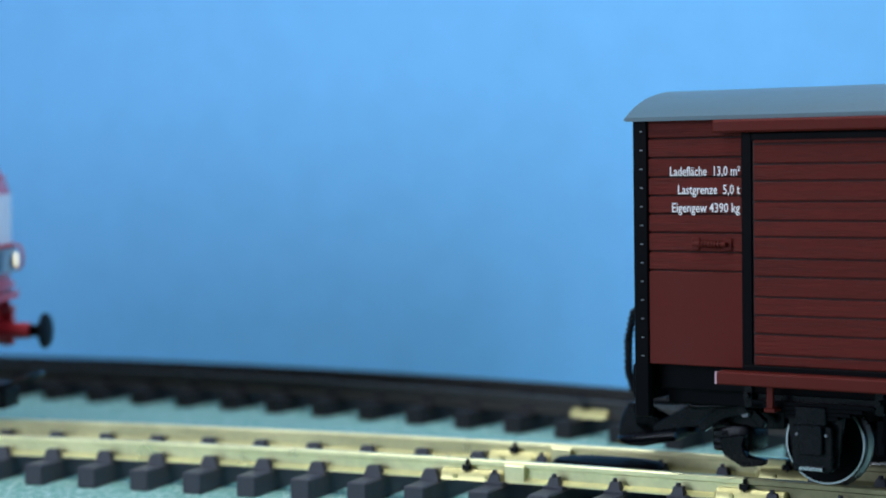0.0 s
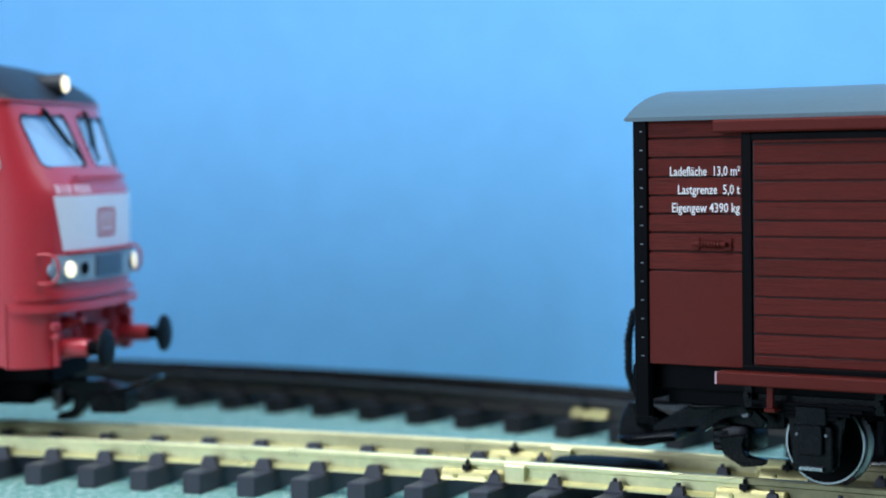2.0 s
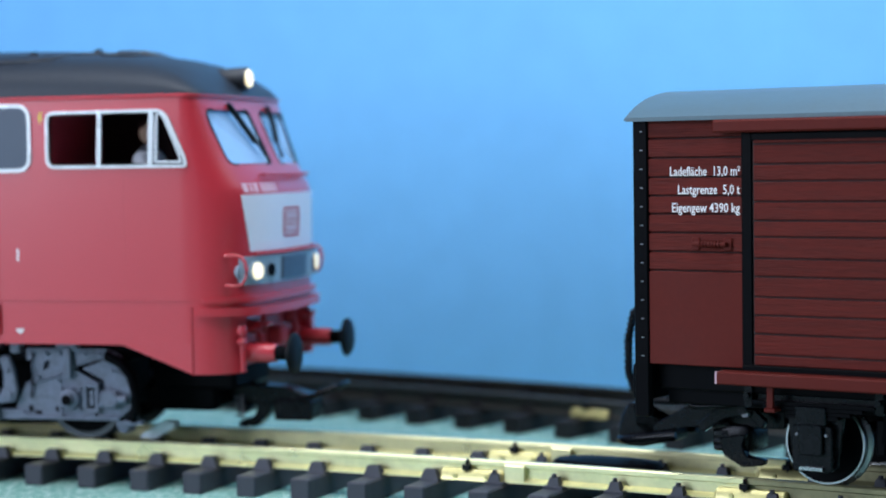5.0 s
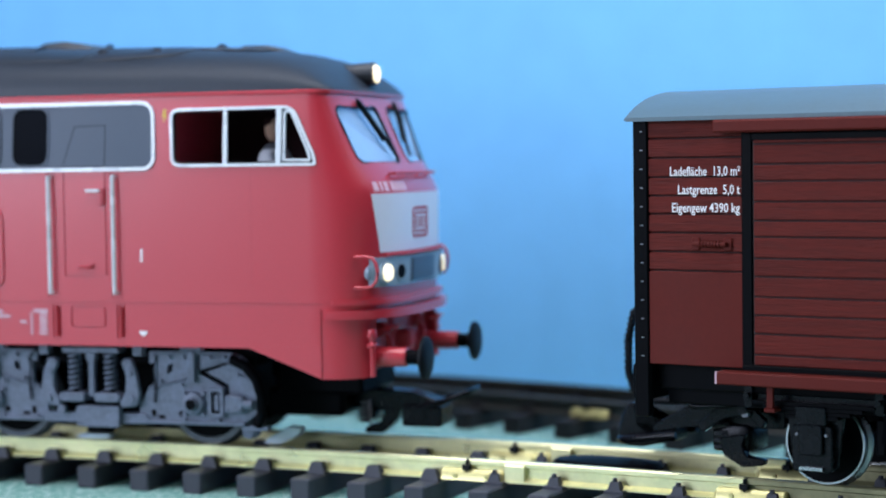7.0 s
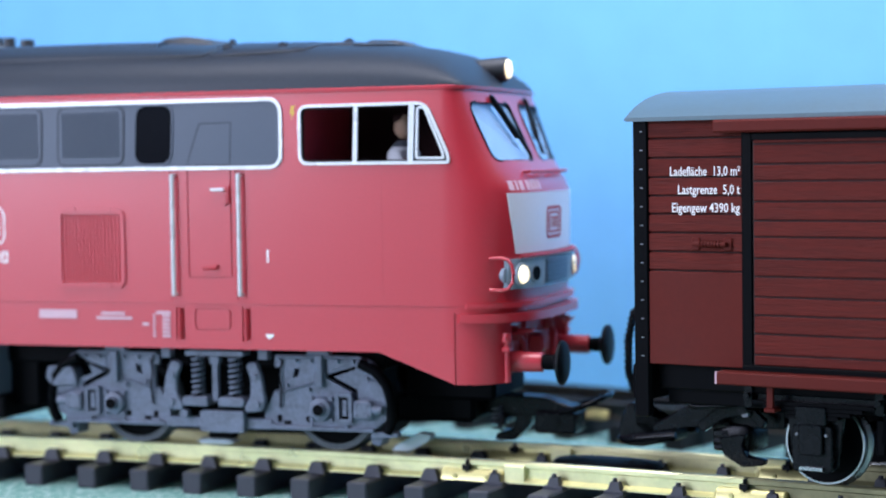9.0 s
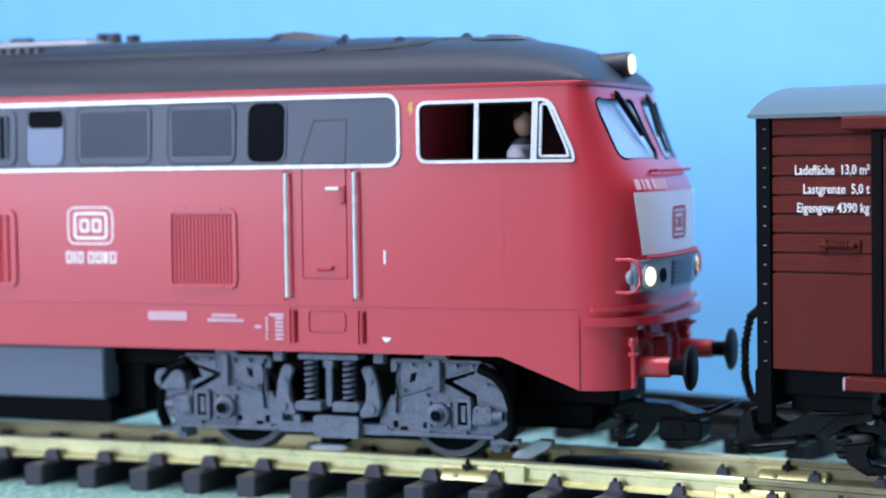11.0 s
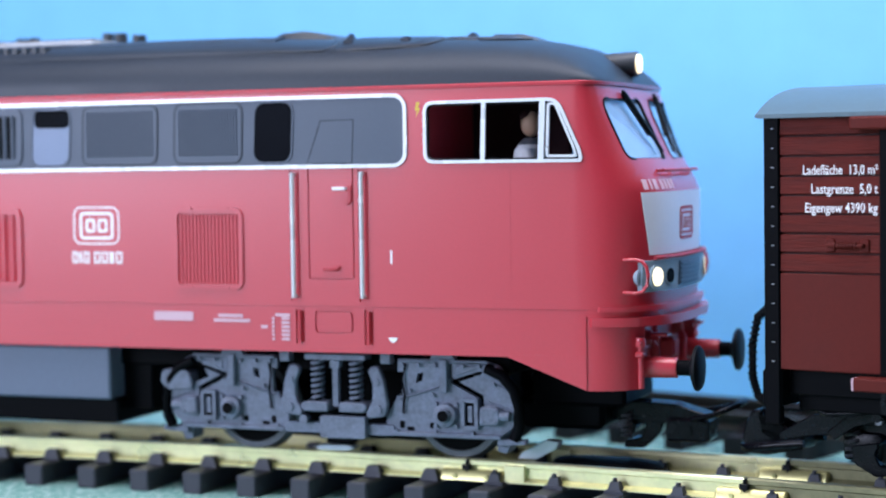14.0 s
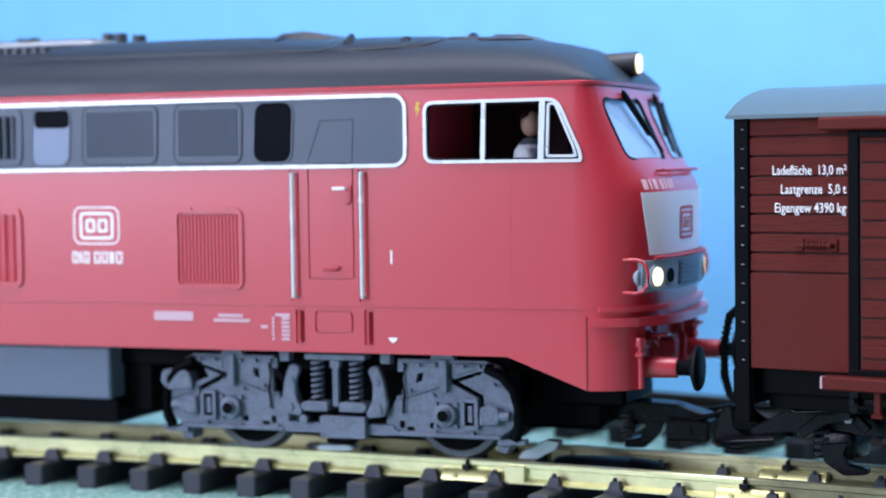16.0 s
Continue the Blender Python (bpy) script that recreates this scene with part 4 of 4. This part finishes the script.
        part("air_cock", fit(join(cyl((xx + 0.8, yy, 33), (xx + 0.8, yy, 52), 1.2, seg=12), cyl((xx + 0.8, yy, 49), (xx + 0.8, yy, 53), 2.2, 1.8, seg=12, bevel=0.4), box(xx - 1.0, xx + 2.5, yy - 2.6, yy + 2.6, 45, 47.4, 0.7), cyl((xx + 0.8, yy - 4, 51), (xx + 0.8, yy + 4, 51), 0.9, seg=8))), RED, t, "red air cock on the skirt", smooth=35)
        part("beam_hose", fit(join(tube([(212, sg * 24, 50), (217, sg * 24, 50), (219, sg * 23, 47), (219, sg * 21, 36)], 1.5, 8), box(212, 218, sg * 25 - 3, sg * 25 + 3, 48, 54, 0.8))), DARK_RED, t, smooth=50)
        part("lamp_bracket", fit(join(box(213, 222, sg * 29 - 0.8, sg * 29 + 0.8, 50.5, 52, 0.3), box(219, 226, sg * 29 - 3, sg * 29 + 3, 52, 53.4, 0.4))), RED, t)
    part("draw_hook_plate", fit(join(box(212, 216, -9, 9, 35, 55, 0.8), box(215, 222, -5, 5, 41, 49, 1.2))), DARK_RED, t)
    lamp = join(cyl((190, 0, 160.5), (206.6, 0, 161), 4.9, 5.2, 22, 0.4))
    part("top_lamp_housing", fit(lamp), BLACK_GREY, t, "dark grey top lamp housing", smooth=40)
    part("top_lamp", fit(cyl((206.4, 0, 161), (207.6, 0, 161), 4.1, 3.7, 22)), HEADLIGHT, t, "lit warm white headlight", smooth=40)


def running_gear(t, fit):
    """Coupling and black underside by the nose."""
    part("under_nose_block", fit(join(box(166, 206, -22, 22, 22, 36, 1.5), box(160, 196, -19, 19, 12, 24, 2))), BLACK, t)
    c = part("coupler", fit(slab(fillet([(186, 17), (196, 23), (222, 22), (236, 18), (237, 15), (220, 14), (196, 15)], 1.5, 3), -6, 6, 0.5)), GLOSS_BLACK, t, "black hook and loop coupling", smooth=40)
    part("coupler_block", fit(join(box(219, 237, -9, 9, 7, 16.6, 1.2, 2), cyl((228, -10, 12), (228, 10, 12), 2, seg=12))), GLOSS_BLACK, c)
    part("coupler_loop", fit(tube([(231, -13, 17), (240, -13, 19), (248, -10, 22.5), (250, 0, 23.3), (248, 10, 22.5), (240, 13, 19), (231, 13, 17)], 1.3, 8)), GLOSS_BLACK, c, smooth=50)
    part("hook", fit(join(slab(fillet([(198, 18), (218, 17), (216, 10), (209, 3.2), (200, 3), (201, 6), (208, 8), (210, 13), (199, 14)], 1.2, 3), -4.5, 4.5, 0.4), cyl((204, -8, 12), (204, 8, 12), 2.4, seg=12))), GLOSS_BLACK, c, smooth=40)
    part("guide_spring", fit(spring(203, -9.5, 8, 18, 2.0, 0.5, 5)), DARK_STEEL, c, smooth=50)


BLACK_GREY = mat("dark_grey_housing", (0.035, 0.04, 0.048), 0.45, vary=0.08, bump=0.03)
CHROME_WHITE = mat("white_metal_trim", (0.74, 0.76, 0.78), 0.3, metal=0.25, vary=0.04, bump=0.0)
# pale base colour stands in for a reflection on the glass
PALE_PANE = mat("reflection_coloured_pane", (0.15, 0.205, 0.32), 0.3, vary=0.06, grain=60, bump=0.0)
PINK_WHITE = mat("worn_white_print", (0.66, 0.42, 0.48), 0.5, vary=0.2, grain=2500, bump=0.0)
INSIDE_RED = mat("dark_red_cab_wall", (0.55, 0.035, 0.055), 0.55, vary=0.1, bump=0.02)


def roof_things(t):
    part("roof_hatch", roof_plate(2 * XM - 86, 86, 44.2, 44.2, 1.1), ROOF, t, smooth=30)
    for k in (0, 1):
        fit = turned if k else (lambda b: b)
        part("hatch_plate", fit(roof_plate(89, 131, 44, 40.5, 1.0)), ROOF, t, smooth=30)
        for sg in (-1, 1):
            for line in ([(x, 44.8) for x in range(int(XM), 86, 12)] + [(85, 44.8), (87.5, 42), (91, 28)],
                         [(88.5, 34), (88.8, 44.6), (100, 44.4), (115, 43.4), (129, 41), (131.5, 38), (134.5, 26)],
                         [(134.5, 26), (142, 25), (146, 27), (150, 32), (158, 31.5), (163, 29), (168, 20)]):
                # thin wire drawn in place of the shadow gap round the hatches
                part("hatch_edge", fit(tube([(x, sg * y, roof_z(x, y) + 0.45) for x, y in line], 0.38, 6)), BLACK_GREY, t, smooth=60)
    for k in (0, 1):
        fit = turned if k else (lambda b: b)
        part("hatch_slope", fit(roof_plate(133, 164, 31, 27, 0.7)), ROOF, t, smooth=35)
        horn = loft([[(x, y * w, 172.6 + h) for y in (-1, 1)] + [(x, y * w * 0.8, 172.8 + h + e) for y in (1, -1)] for x, w, h, e in ((144, 9, -0.4, 0.6), (148, 12, -0.2, 2.2), (160, 12, -1.0, 2.6), (167, 10, -1.8, 0.8))])
        part("roof_cap", fit(horn), BLACK_GREY, t, "low dark roof cap", smooth=35)
        cowl = loft([[(x, -w, 172), (x, -w * 0.85, h), (x, w * 0.85, h), (x, w, 172)] for x, w, h in ((48, 15, 177.0), (53, 18, 178.4), (63, 19, 178.9), (70, 18, 178.0), (79, 15, 174.6))])
        part("roof_cowl", fit(cowl), BLACK_GREY, t, "raised dark roof cowl", smooth=30)
        for x, y, h in ((81, -6, 2.0), (93, -36, 1.2), (118, -34, 1.2), (140, -14, 1.2), (-14, -10, 0.8)):
            part("roof_bolt", fit(join(cyl((x, y, roof_z(x, y)), (x, y, roof_z(x, y) + h + 1), 1.3, seg=10), box(x - 2, x + 2, y - 1.5, y + 1.5, roof_z(x, y), roof_z(x, y) + 1.6, 0.3))), ROOF, t)
        for x, r, h in ((-40.6, 2.6, 182.6), (-34, 2.9, 182.4), (-24.5, 3.2, 181.2)):
            part("exhaust_stub", fit(carve(cyl((x, -4, 176), (x, -4, h), r, seg=20), cyl((x, -4, 177), (x, -4, h + 3), r * 0.7, seg=16))), BLACK_GREY, t, "short black exhaust stub", smooth=40)
        part("side_duct", fit(loft([[(x, y, roof_z(x, y) + d) for y, d in ((-34, -0.6), (-33, 1.4), (-24, 1.8), (-23, -0.6))] for x in (-60, -30, 0, 30, 58)])), ROOF, t, smooth=35)
    part("fan_housing", loft([[(x, -w, 174.5), (x, -w * 0.95, 178.6), (x, w * 0.95, 178.6), (x, w, 174.5)] for x, w in ((-94, 20), (-92, 25), (-37, 25), (-34.5, 22))]), FAN_GREY, t, "light grey fan housing", smooth=30)
    part("fan_grille", ribs(-90, -39, -20, 20, 0, 1, 18, 0.8), BLACK_GREY, t).matrix_basis = Matrix.Translation((0, 0, 0.1786)) @ Matrix.Rotation(radians(90), 4, "X") @ Matrix.Scale(1, 4)
    vent = roof_plate(-130, -33, 33, 31, 1.9)
    part("roof_vent", vent, ROOF, t, smooth=30)
    for sg in (-1, 1):
        rb = bmesh.new()
        for i in range(16):
            x = -126 + i * 4.8
            z = roof_z(x, 37)
            join(rb, box(x, x + 2.4, sg * 36 - 3.5, sg * 36 + 3.5, z - 2, z + 2.6, 0.3))
        part("vent_ribs", rb, BLACK_GREY, t)


FAN_GREY = mat("light_grey_plastic", (0.42, 0.44, 0.46), 0.45, vary=0.06, bump=0.03)
LOCO_WHEELS, WAGON_WHEELS = [], []
loco = locomotive()


# ---- the goods wagon: middle of its length at x = 0, near side at y = -46 ----
COUPLERS = []


def wagon_roof():
    rings = []
    for x in (-158.6, -157.2, 157.2, 158.6):
        top, low = [], []
        d = 0.8 if abs(x) > 158 else 0
        for k in range(25):
            y = -49.8 + 99.6 * k / 24
            z = 137.8 + 11.0 * (1 - abs(y / 49.8) ** 2.9)
            top.append((x, y, z - d * 0.5))
            low.append((x, y, z - 1.5 + d * 0.5))
        rings.append(top + low[::-1])
    return loft(rings)


BOARD_Z = [43.7, 79.8, 86.9, 94.1, 101.2, 108.1, 115.1, 122.4, 129.7, 137.4]
DOOR_Z = [45.4, 49.5, 57.2, 64.1, 70.8, 78.3, 85.0, 92.9, 98.9, 105.9, 113.4, 119.6, 127.0, 130.6]


def wagon():
    t = thing("goods_wagon", "brown four-wheeled model goods wagon with board sides and grey roof", "wagon")
    part("core", box(-153, 153, -44.4, 44.4, 44, 137, 0.2), WAGON_GROOVE, t)
    part("roof", wagon_roof(), WAGON_ROOF, t, "light grey arched roof", smooth=40)
    for sg in (-1, 1):
        Y = lambda d: sg * (46 + d)
        span = lambda x0, x1, d0, d1, z0, z1, bev=0.25: box(x0, x1, min(Y(d0), Y(d1)), max(Y(d0), Y(d1)), z0, z1, bev)
        for e in (-1, 1):
            a, b = sorted((e * 150.6, e * 111.4))
            for i, (z0, z1) in enumerate(zip(BOARD_Z, BOARD_Z[1:])):
                nm = "lower_panel" if i == 0 else "board"
                part(nm, span(a, b, -1.8, 0.0 if i else 0.15, z0 + 0.3, z1 - 0.3, 0.35), WAGON_PLAIN if i == 0 else WAGON, t)
            p, q = sorted((e * 156.6, e * 150.4))
            post = span(p, q, -3, 1.0, 23.5, 137, 0.5)
            pst = part("corner_post", post, BLACK, t, "black corner post with rivets")
            for k in range(13):
                z = 46.9 + 7.13 * k
                part("rivet", span(e * 152.9 - 0.62, e * 152.9 + 0.62, 0.8, 1.25, z - 0.24, z + 0.24, 0.1), STEEL_DULL, pst)
            p, q = sorted((e * 111.6, e * 107.3))
            part("door_post", span(p, q, -2, 1.2, 44.0, 131.5, 0.4), BLACK, t)
            # grip on the side
            g0 = e * 124.0
            gr = tube([(g0 - 6.5, Y(0), 90), (g0 - 6.5, Y(2.4), 90), (g0 + 6.5, Y(2.4), 90), (g0 + 6.5, Y(0), 90)], 0.85, 8)
            join(gr, span(g0 - 8.4, g0 - 4.8, -0.2, 0.9, 87.6, 92.4, 0.4), span(g0 + 4.8, g0 + 8.4, -0.2, 0.9, 87.6, 92.4, 0.4))
            for k in range(7):
                join(gr, cyl((g0 - 3.9 + 1.3 * k - 0.35, Y(2.4), 90), (g0 - 3.9 + 1.3 * k + 0.35, Y(2.4), 90), 1.35, seg=10))
            part("side_grip", gr, WAGON_PLAIN, t, "brown grip on the boards", smooth=40)
            hx = e * 100.6
            part("step_hanger", join(span(hx - 1.3, hx + 1.3, 0, 1.6, 29.5, 40, 0.3), span(hx - 2.2, hx + 2.2, -8, 2, 28.4, 30, 0.3)), WAGON_PLAIN, t)
        door = part("sliding_door", span(-107.2, 107.2, -1.8, 0.6, 45, 131, 0.2), WAGON_GROOVE, t, "closed brown board sliding door")
        for z0, z1 in zip(DOOR_Z, DOOR_Z[1:]):
            part("door_board", span(-106.4, 106.4, 0.3, 1.7, z0 + 0.3, z1 - 0.3, 0.35), WAGON, door)
        part("door_top_bar", span(-107.3, 107.3, -1, 1.9, 128.2, 131.2, 0.4), BLACK, t)
        part("sill_bar", span(-111.4, 111.4, -1, 1.9, 42.6, 45.5, 0.4), BLACK, t)
        part("door_rail", span(-121.4, 121.4, 1.6, 5.2, 131.4, 136.2, 0.7), WAGON_PLAIN, t, "brown upper door rail")
        part("running_board", span(-119.0, 119.0, 1.8, 8.5, 38.6, 43.4, 0.5), WAGON_PLAIN, t, "brown running board along the side")
        if sg < 0:
            for e in (-1, 1):
                part("board_end", box(e * 119.05 - 0.35, e * 119.05 + 0.35, Y(8.3), Y(2.0), 38.8, 43.2), PINK_WHITE, t, "pale worn end of the running board")
            for text, x0, w, z in (("Ladefl\u00e4che  13,0 m\u00b2", -141.2, 28.8, 115.6), ("Lastgrenze  5,0 t", -137.9, 25.4, 108.7), ("Eigengew 4390 kg", -140.4, 27.8, 101.9)):
                lettering("inscription", text, 3.5, WHITE, t, on_side(x0, Y(0.06), z), "white inscription on the boards", width=w)
        # axle guards
        for e in (-1, 1):
            xa = e * 86.5
            ag = slab([(xa - 27, 37), (xa + 27, 37), (xa + 27, 32.5), (xa + 21, 30), (xa + 11, 26.5), (xa + 8.6, 8), (xa - 8.6, 8), (xa - 11, 26.5), (xa - 21, 30), (xa - 27, 32.5)], sg * 36.5, sg * 38.5, 0.3)
            join(ag, slab(rounded(xa - 7.8, xa + 7.8, 6.6, 24, 1.5, 3), sg * 38, sg * 42.0, 0.5), slab(rounded(xa - 4.6, xa + 4.6, 13, 24.5, 1.2, 3), sg * 41.5, sg * 44.0, 0.4),
                 slab(rounded(xa - 6.0, xa + 6.0, 24, 31, 1.0, 3), sg * 38, sg * 43.6, 0.4))
            part("axle_guard", ag, GLOSS_BLACK, t, smooth=35)
            part("box_lid", slab(rounded(xa - 4.6, xa + 4.6, 7.4, 8.6, 0.4, 2), sg * 41, sg * 43.4), STEEL, t)
            for d in (-25.5, 25.5):
                part("spring_shackle", join(cyl((xa + d, sg * 38, 33.5), (xa + d, sg * 43.5, 33.5), 1.2, seg=10), slab(rounded(xa + d - 1.6, xa + d + 1.6, 29, 37, 0.8, 2), sg * 39, sg * 41.5)), GLOSS_BLACK, t, smooth=40)
            for k in range(4):
                L = 24 - 4.6 * k
                part("leaf_spring", slab(rounded(xa - L, xa + L, 30.6 - 1.5 * k, 31.9 - 1.5 * k, 0.4, 2), sg * 38.8, sg * 42.4), BLACK, t)
            for d in (-4.6, 4.6):
                part("guard_bolt", cyl((xa + d * 1.25, sg * 41.5, 20.5), (xa + d * 1.25, sg * 42.8, 20.5), 0.6, seg=8), STEEL_DULL, t)
            part("brake_hanger", join(tube([(xa + e * -22, sg * 30, 36), (xa + e * -24, sg * 29, 24), (xa + e * -21.5, sg * 28, 14)], 1.3, 8), box(xa + e * -21.5 - 2, xa + e * -21.5 + 2, sg * 27 - 2.5, sg * 27 + 2.5, 12, 26, 0.8)), BLACK, t, smooth=40)
    for e in (-1, 1):
        for k in range(9):
            z0 = 44 + 10.2 * k
            part("end_board", box(min(e * 152.2, e * 154.4), max(e * 152.2, e * 154.4), -45.2, 45.2, z0 + 0.2, z0 + 10, 0.3), WAGON, t)
        for y in (-22, 22):
            a, b = sorted((e * 154, e * 157))
            part("end_stanchion", box(a, b, y - 2.2, y + 2.2, 32, 138, 0.4), BLACK, t)
        a, b = sorted((e * 150, e * 158))
        part("headstock", box(a, b, -46, 46, 30, 43.5, 0.6), BLACK, t)
        # brake hoses
        for y in (4,):
            pts = [(e * 157, y, 61), (e * 168, y, 63.6), (e * 178, y, 63), (e * 184, y, 58), (e * 186.4, y, 47), (e * 186.4, y, 34), (e * 184, y, 26.5), (e * 176, y, 22.5), (e * 164, y, 23), (e * 157, y, 27)]
            hose = tube(pts, 1.6, 10)
            part("brake_hose", hose, RUBBER, t, "black ribbed brake hose", smooth=50)
            rb = bmesh.new()
            for i in range(34):
                f = i / 33 * (len(pts) - 3.01) + 1.5
                k = int(f)
                p = Vector(pts[k]).lerp(Vector(pts[k + 1]), f - k)
                d = (Vector(pts[k + 1]) - Vector(pts[k])).normalized()
                join(rb, cyl(p - d * 0.35, p + d * 0.3, 1.95, seg=10))
            part("hose_ribs", rb, RUBBER, t)
        # coupling
        S = lambda pts: fillet([(e * u, z) for u, z in pts], 1.0, 3)
        c = part("coupler", slab(S([(112, 16), (112, 25), (140, 26), (156, 22), (170, 14), (170, 11), (154, 14), (138, 15)]), -7, 7, 0.5), GLOSS_BLACK, t, "black hook and loop coupling", smooth=40)
        part("coupler_loop", join(tube([(e * 158, -10, 11), (e * 170, -11, 9.5), (e * 180, -11, 8), (e * 184.5, -8, 7.4), (e * 185, 0, 7.2), (e * 184.5, 8, 7.4), (e * 180, 11, 8), (e * 170, 11, 9.5), (e * 158, 10, 11)], 1.6, 8)), GLOSS_BLACK, c, smooth=50)
        part("hook", slab(S([(160, 8), (176, 4.4), (186, 4.6), (186.6, 10), (185, 17), (182, 22), (178.5, 22.5), (177, 14), (173, 11.5), (160, 14)]), -6, 6, 0.9), GLOSS_BLACK, c, smooth=40)
        part("drop_hook", slab(S([(126, 14), (138, 12), (136, 5), (128, 0.8), (119, 2.0), (118, 4.4), (126, 5.2), (128, 9)]), -12.5, -8.5, 0.5), GLOSS_BLACK, c, smooth=40)
        part("release_spring", spring(e * 138, -9, 6, 17, 2.6, 0.7, 4), DARK_STEEL, c, smooth=50)
        part("coupler_box", join(box(min(e * 126, e * 142), max(e * 126, e * 142), -10, 10, 6, 17, 1.6, 2), cyl((e * 133, -12, 9), (e * 133, 12, 9), 3.0, seg=14)), GLOSS_BLACK, c, smooth=40)
        COUPLERS.append((c, e))
        # uncoupling gear behind the hook
        for sg in (-1, 1):
            part("release_lever", slab(S([(116, 20), (124, 27), (136, 25), (146, 17), (143, 14), (134, 20), (124, 22), (118, 17)]), sg * 13, sg * 16, 0.4), GLOSS_BLACK, t, smooth=40)
            part("lever_pin", cyl((e * 124, sg * 12, 23), (e * 124, sg * 18.5, 23), 1.6, seg=10), STEEL_DULL, t)
        part("pivot_shaft", join(cyl((e * 120, -30, 26), (e * 120, 30, 26), 1.8, seg=12), cyl((e * 120, -8, 26), (e * 120, 8, 26), 4.0, seg=14)), GLOSS_BLACK, t, smooth=40)
        part("brake_pipe", tube([(e * 150, -28, 30), (e * 140, -29, 26), (e * 128, -28, 27), (e * 114, -30, 30)], 1.2, 8), GLOSS_BLACK, t, smooth=50)
    part("underframe", box(-150, 150, -40, 40, 34, 44, 0.6), BLACK, t)
    part("floor_beam", join(box(-148, 148, -36, -32, 28, 36, 0.5), box(-148, 148, 32, 36, 28, 36, 0.5), box(-60, 60, -14, 14, 22, 36, 1.0)), BLACK, t)
    for xa in (-87.0, 87.0):
        w = wheelset(t, xa, 15.6, 26.2, STEEL, BLACK, rim=0.7, holes=0)
        WAGON_WHEELS.append((w, 15.6, xa))
    return t


STEEL_DULL = mat("dull_steel", (0.15, 0.16, 0.18), 0.4, metal=0.6, vary=0.1, bump=0.03)
WAGON_GROOVE = mat("dark_brown_backing_boards", (0.018, 0.005, 0.005), 0.7, vary=0.1, bump=0.05)
wagon_thing = wagon()


# ---- what moves ----
LOCO_S = [(0.0, -342.5), (0.5, -326.6), (1.0, -310.4), (1.5, -294.8), (2.0, -278.5), (2.5, -262.4), (3.0, -246.5), (3.5, -230.6), (4.0, -214.9),
          (4.7, -192.9), (5.4, -170.9), (6.0, -152.0), (6.5, -136.2), (7.0, -120.4), (7.5, -104.6), (8.0, -88.8), (8.5, -73.3), (9.0, -58.0), (9.2, -51.7),
          (9.7, -35.9), (10.2, -20.2), (10.6, -9.5), (10.9, -3.9), (11.1, -1.6), (11.3, -0.3), (11.45, 0.5), (11.6, 0.5), (16.0, 0.5)]
PUSHED = 52.9                   # wagon shift less loco shift while they touch
BACK = [(15.3, 0.0), (15.4, -1.2), (15.5, -1.9), (15.6, -4.1), (15.7, -9.0), (15.8, -14.6), (15.9, -12.8), (16.0, -11.9)]
WAGON_S = [(0.0, 0.0), (9.15, 0.0)] + [(a, b + PUSHED) for a, b in LOCO_S if 9.2 <= a <= 11.6] + [(a, 53.4 + b) for a, b in BACK]


def motions():
    walk(loco, [(a, ride(b - 130)) for a, b in LOCO_S])
    walk(wagon_thing, [(a, ride(255.3 + b)) for a, b in WAGON_S])
    for w, r, turn0 in LOCO_WHEELS:
        walk(w, [(a, pose(w.location.x, w.location.y, w.location.z, 0, math.degrees(b / r) + turn0, 0)) for a, b in LOCO_S])
    for w, r, turn0 in WAGON_WHEELS:
        walk(w, [(a, pose(w.location.x, w.location.y, w.location.z, 0, math.degrees(b / r) + turn0, 0)) for a, b in WAGON_S])
    pivot = Matrix.Translation((-0.14, 0, 0.016))
    for c, e in COUPLERS:
        if e < 0:                   # the hook by the locomotive dips as the wagon rolls back
            walk(c, [(a, pivot @ pose(0, 0, 0, 0, d, 0) @ pivot.inverted()) for a, d in ((0.0, 0), (15.3, 0), (15.4, -0.5), (15.6, -6), (15.8, -1), (16.0, 2))])


motions()
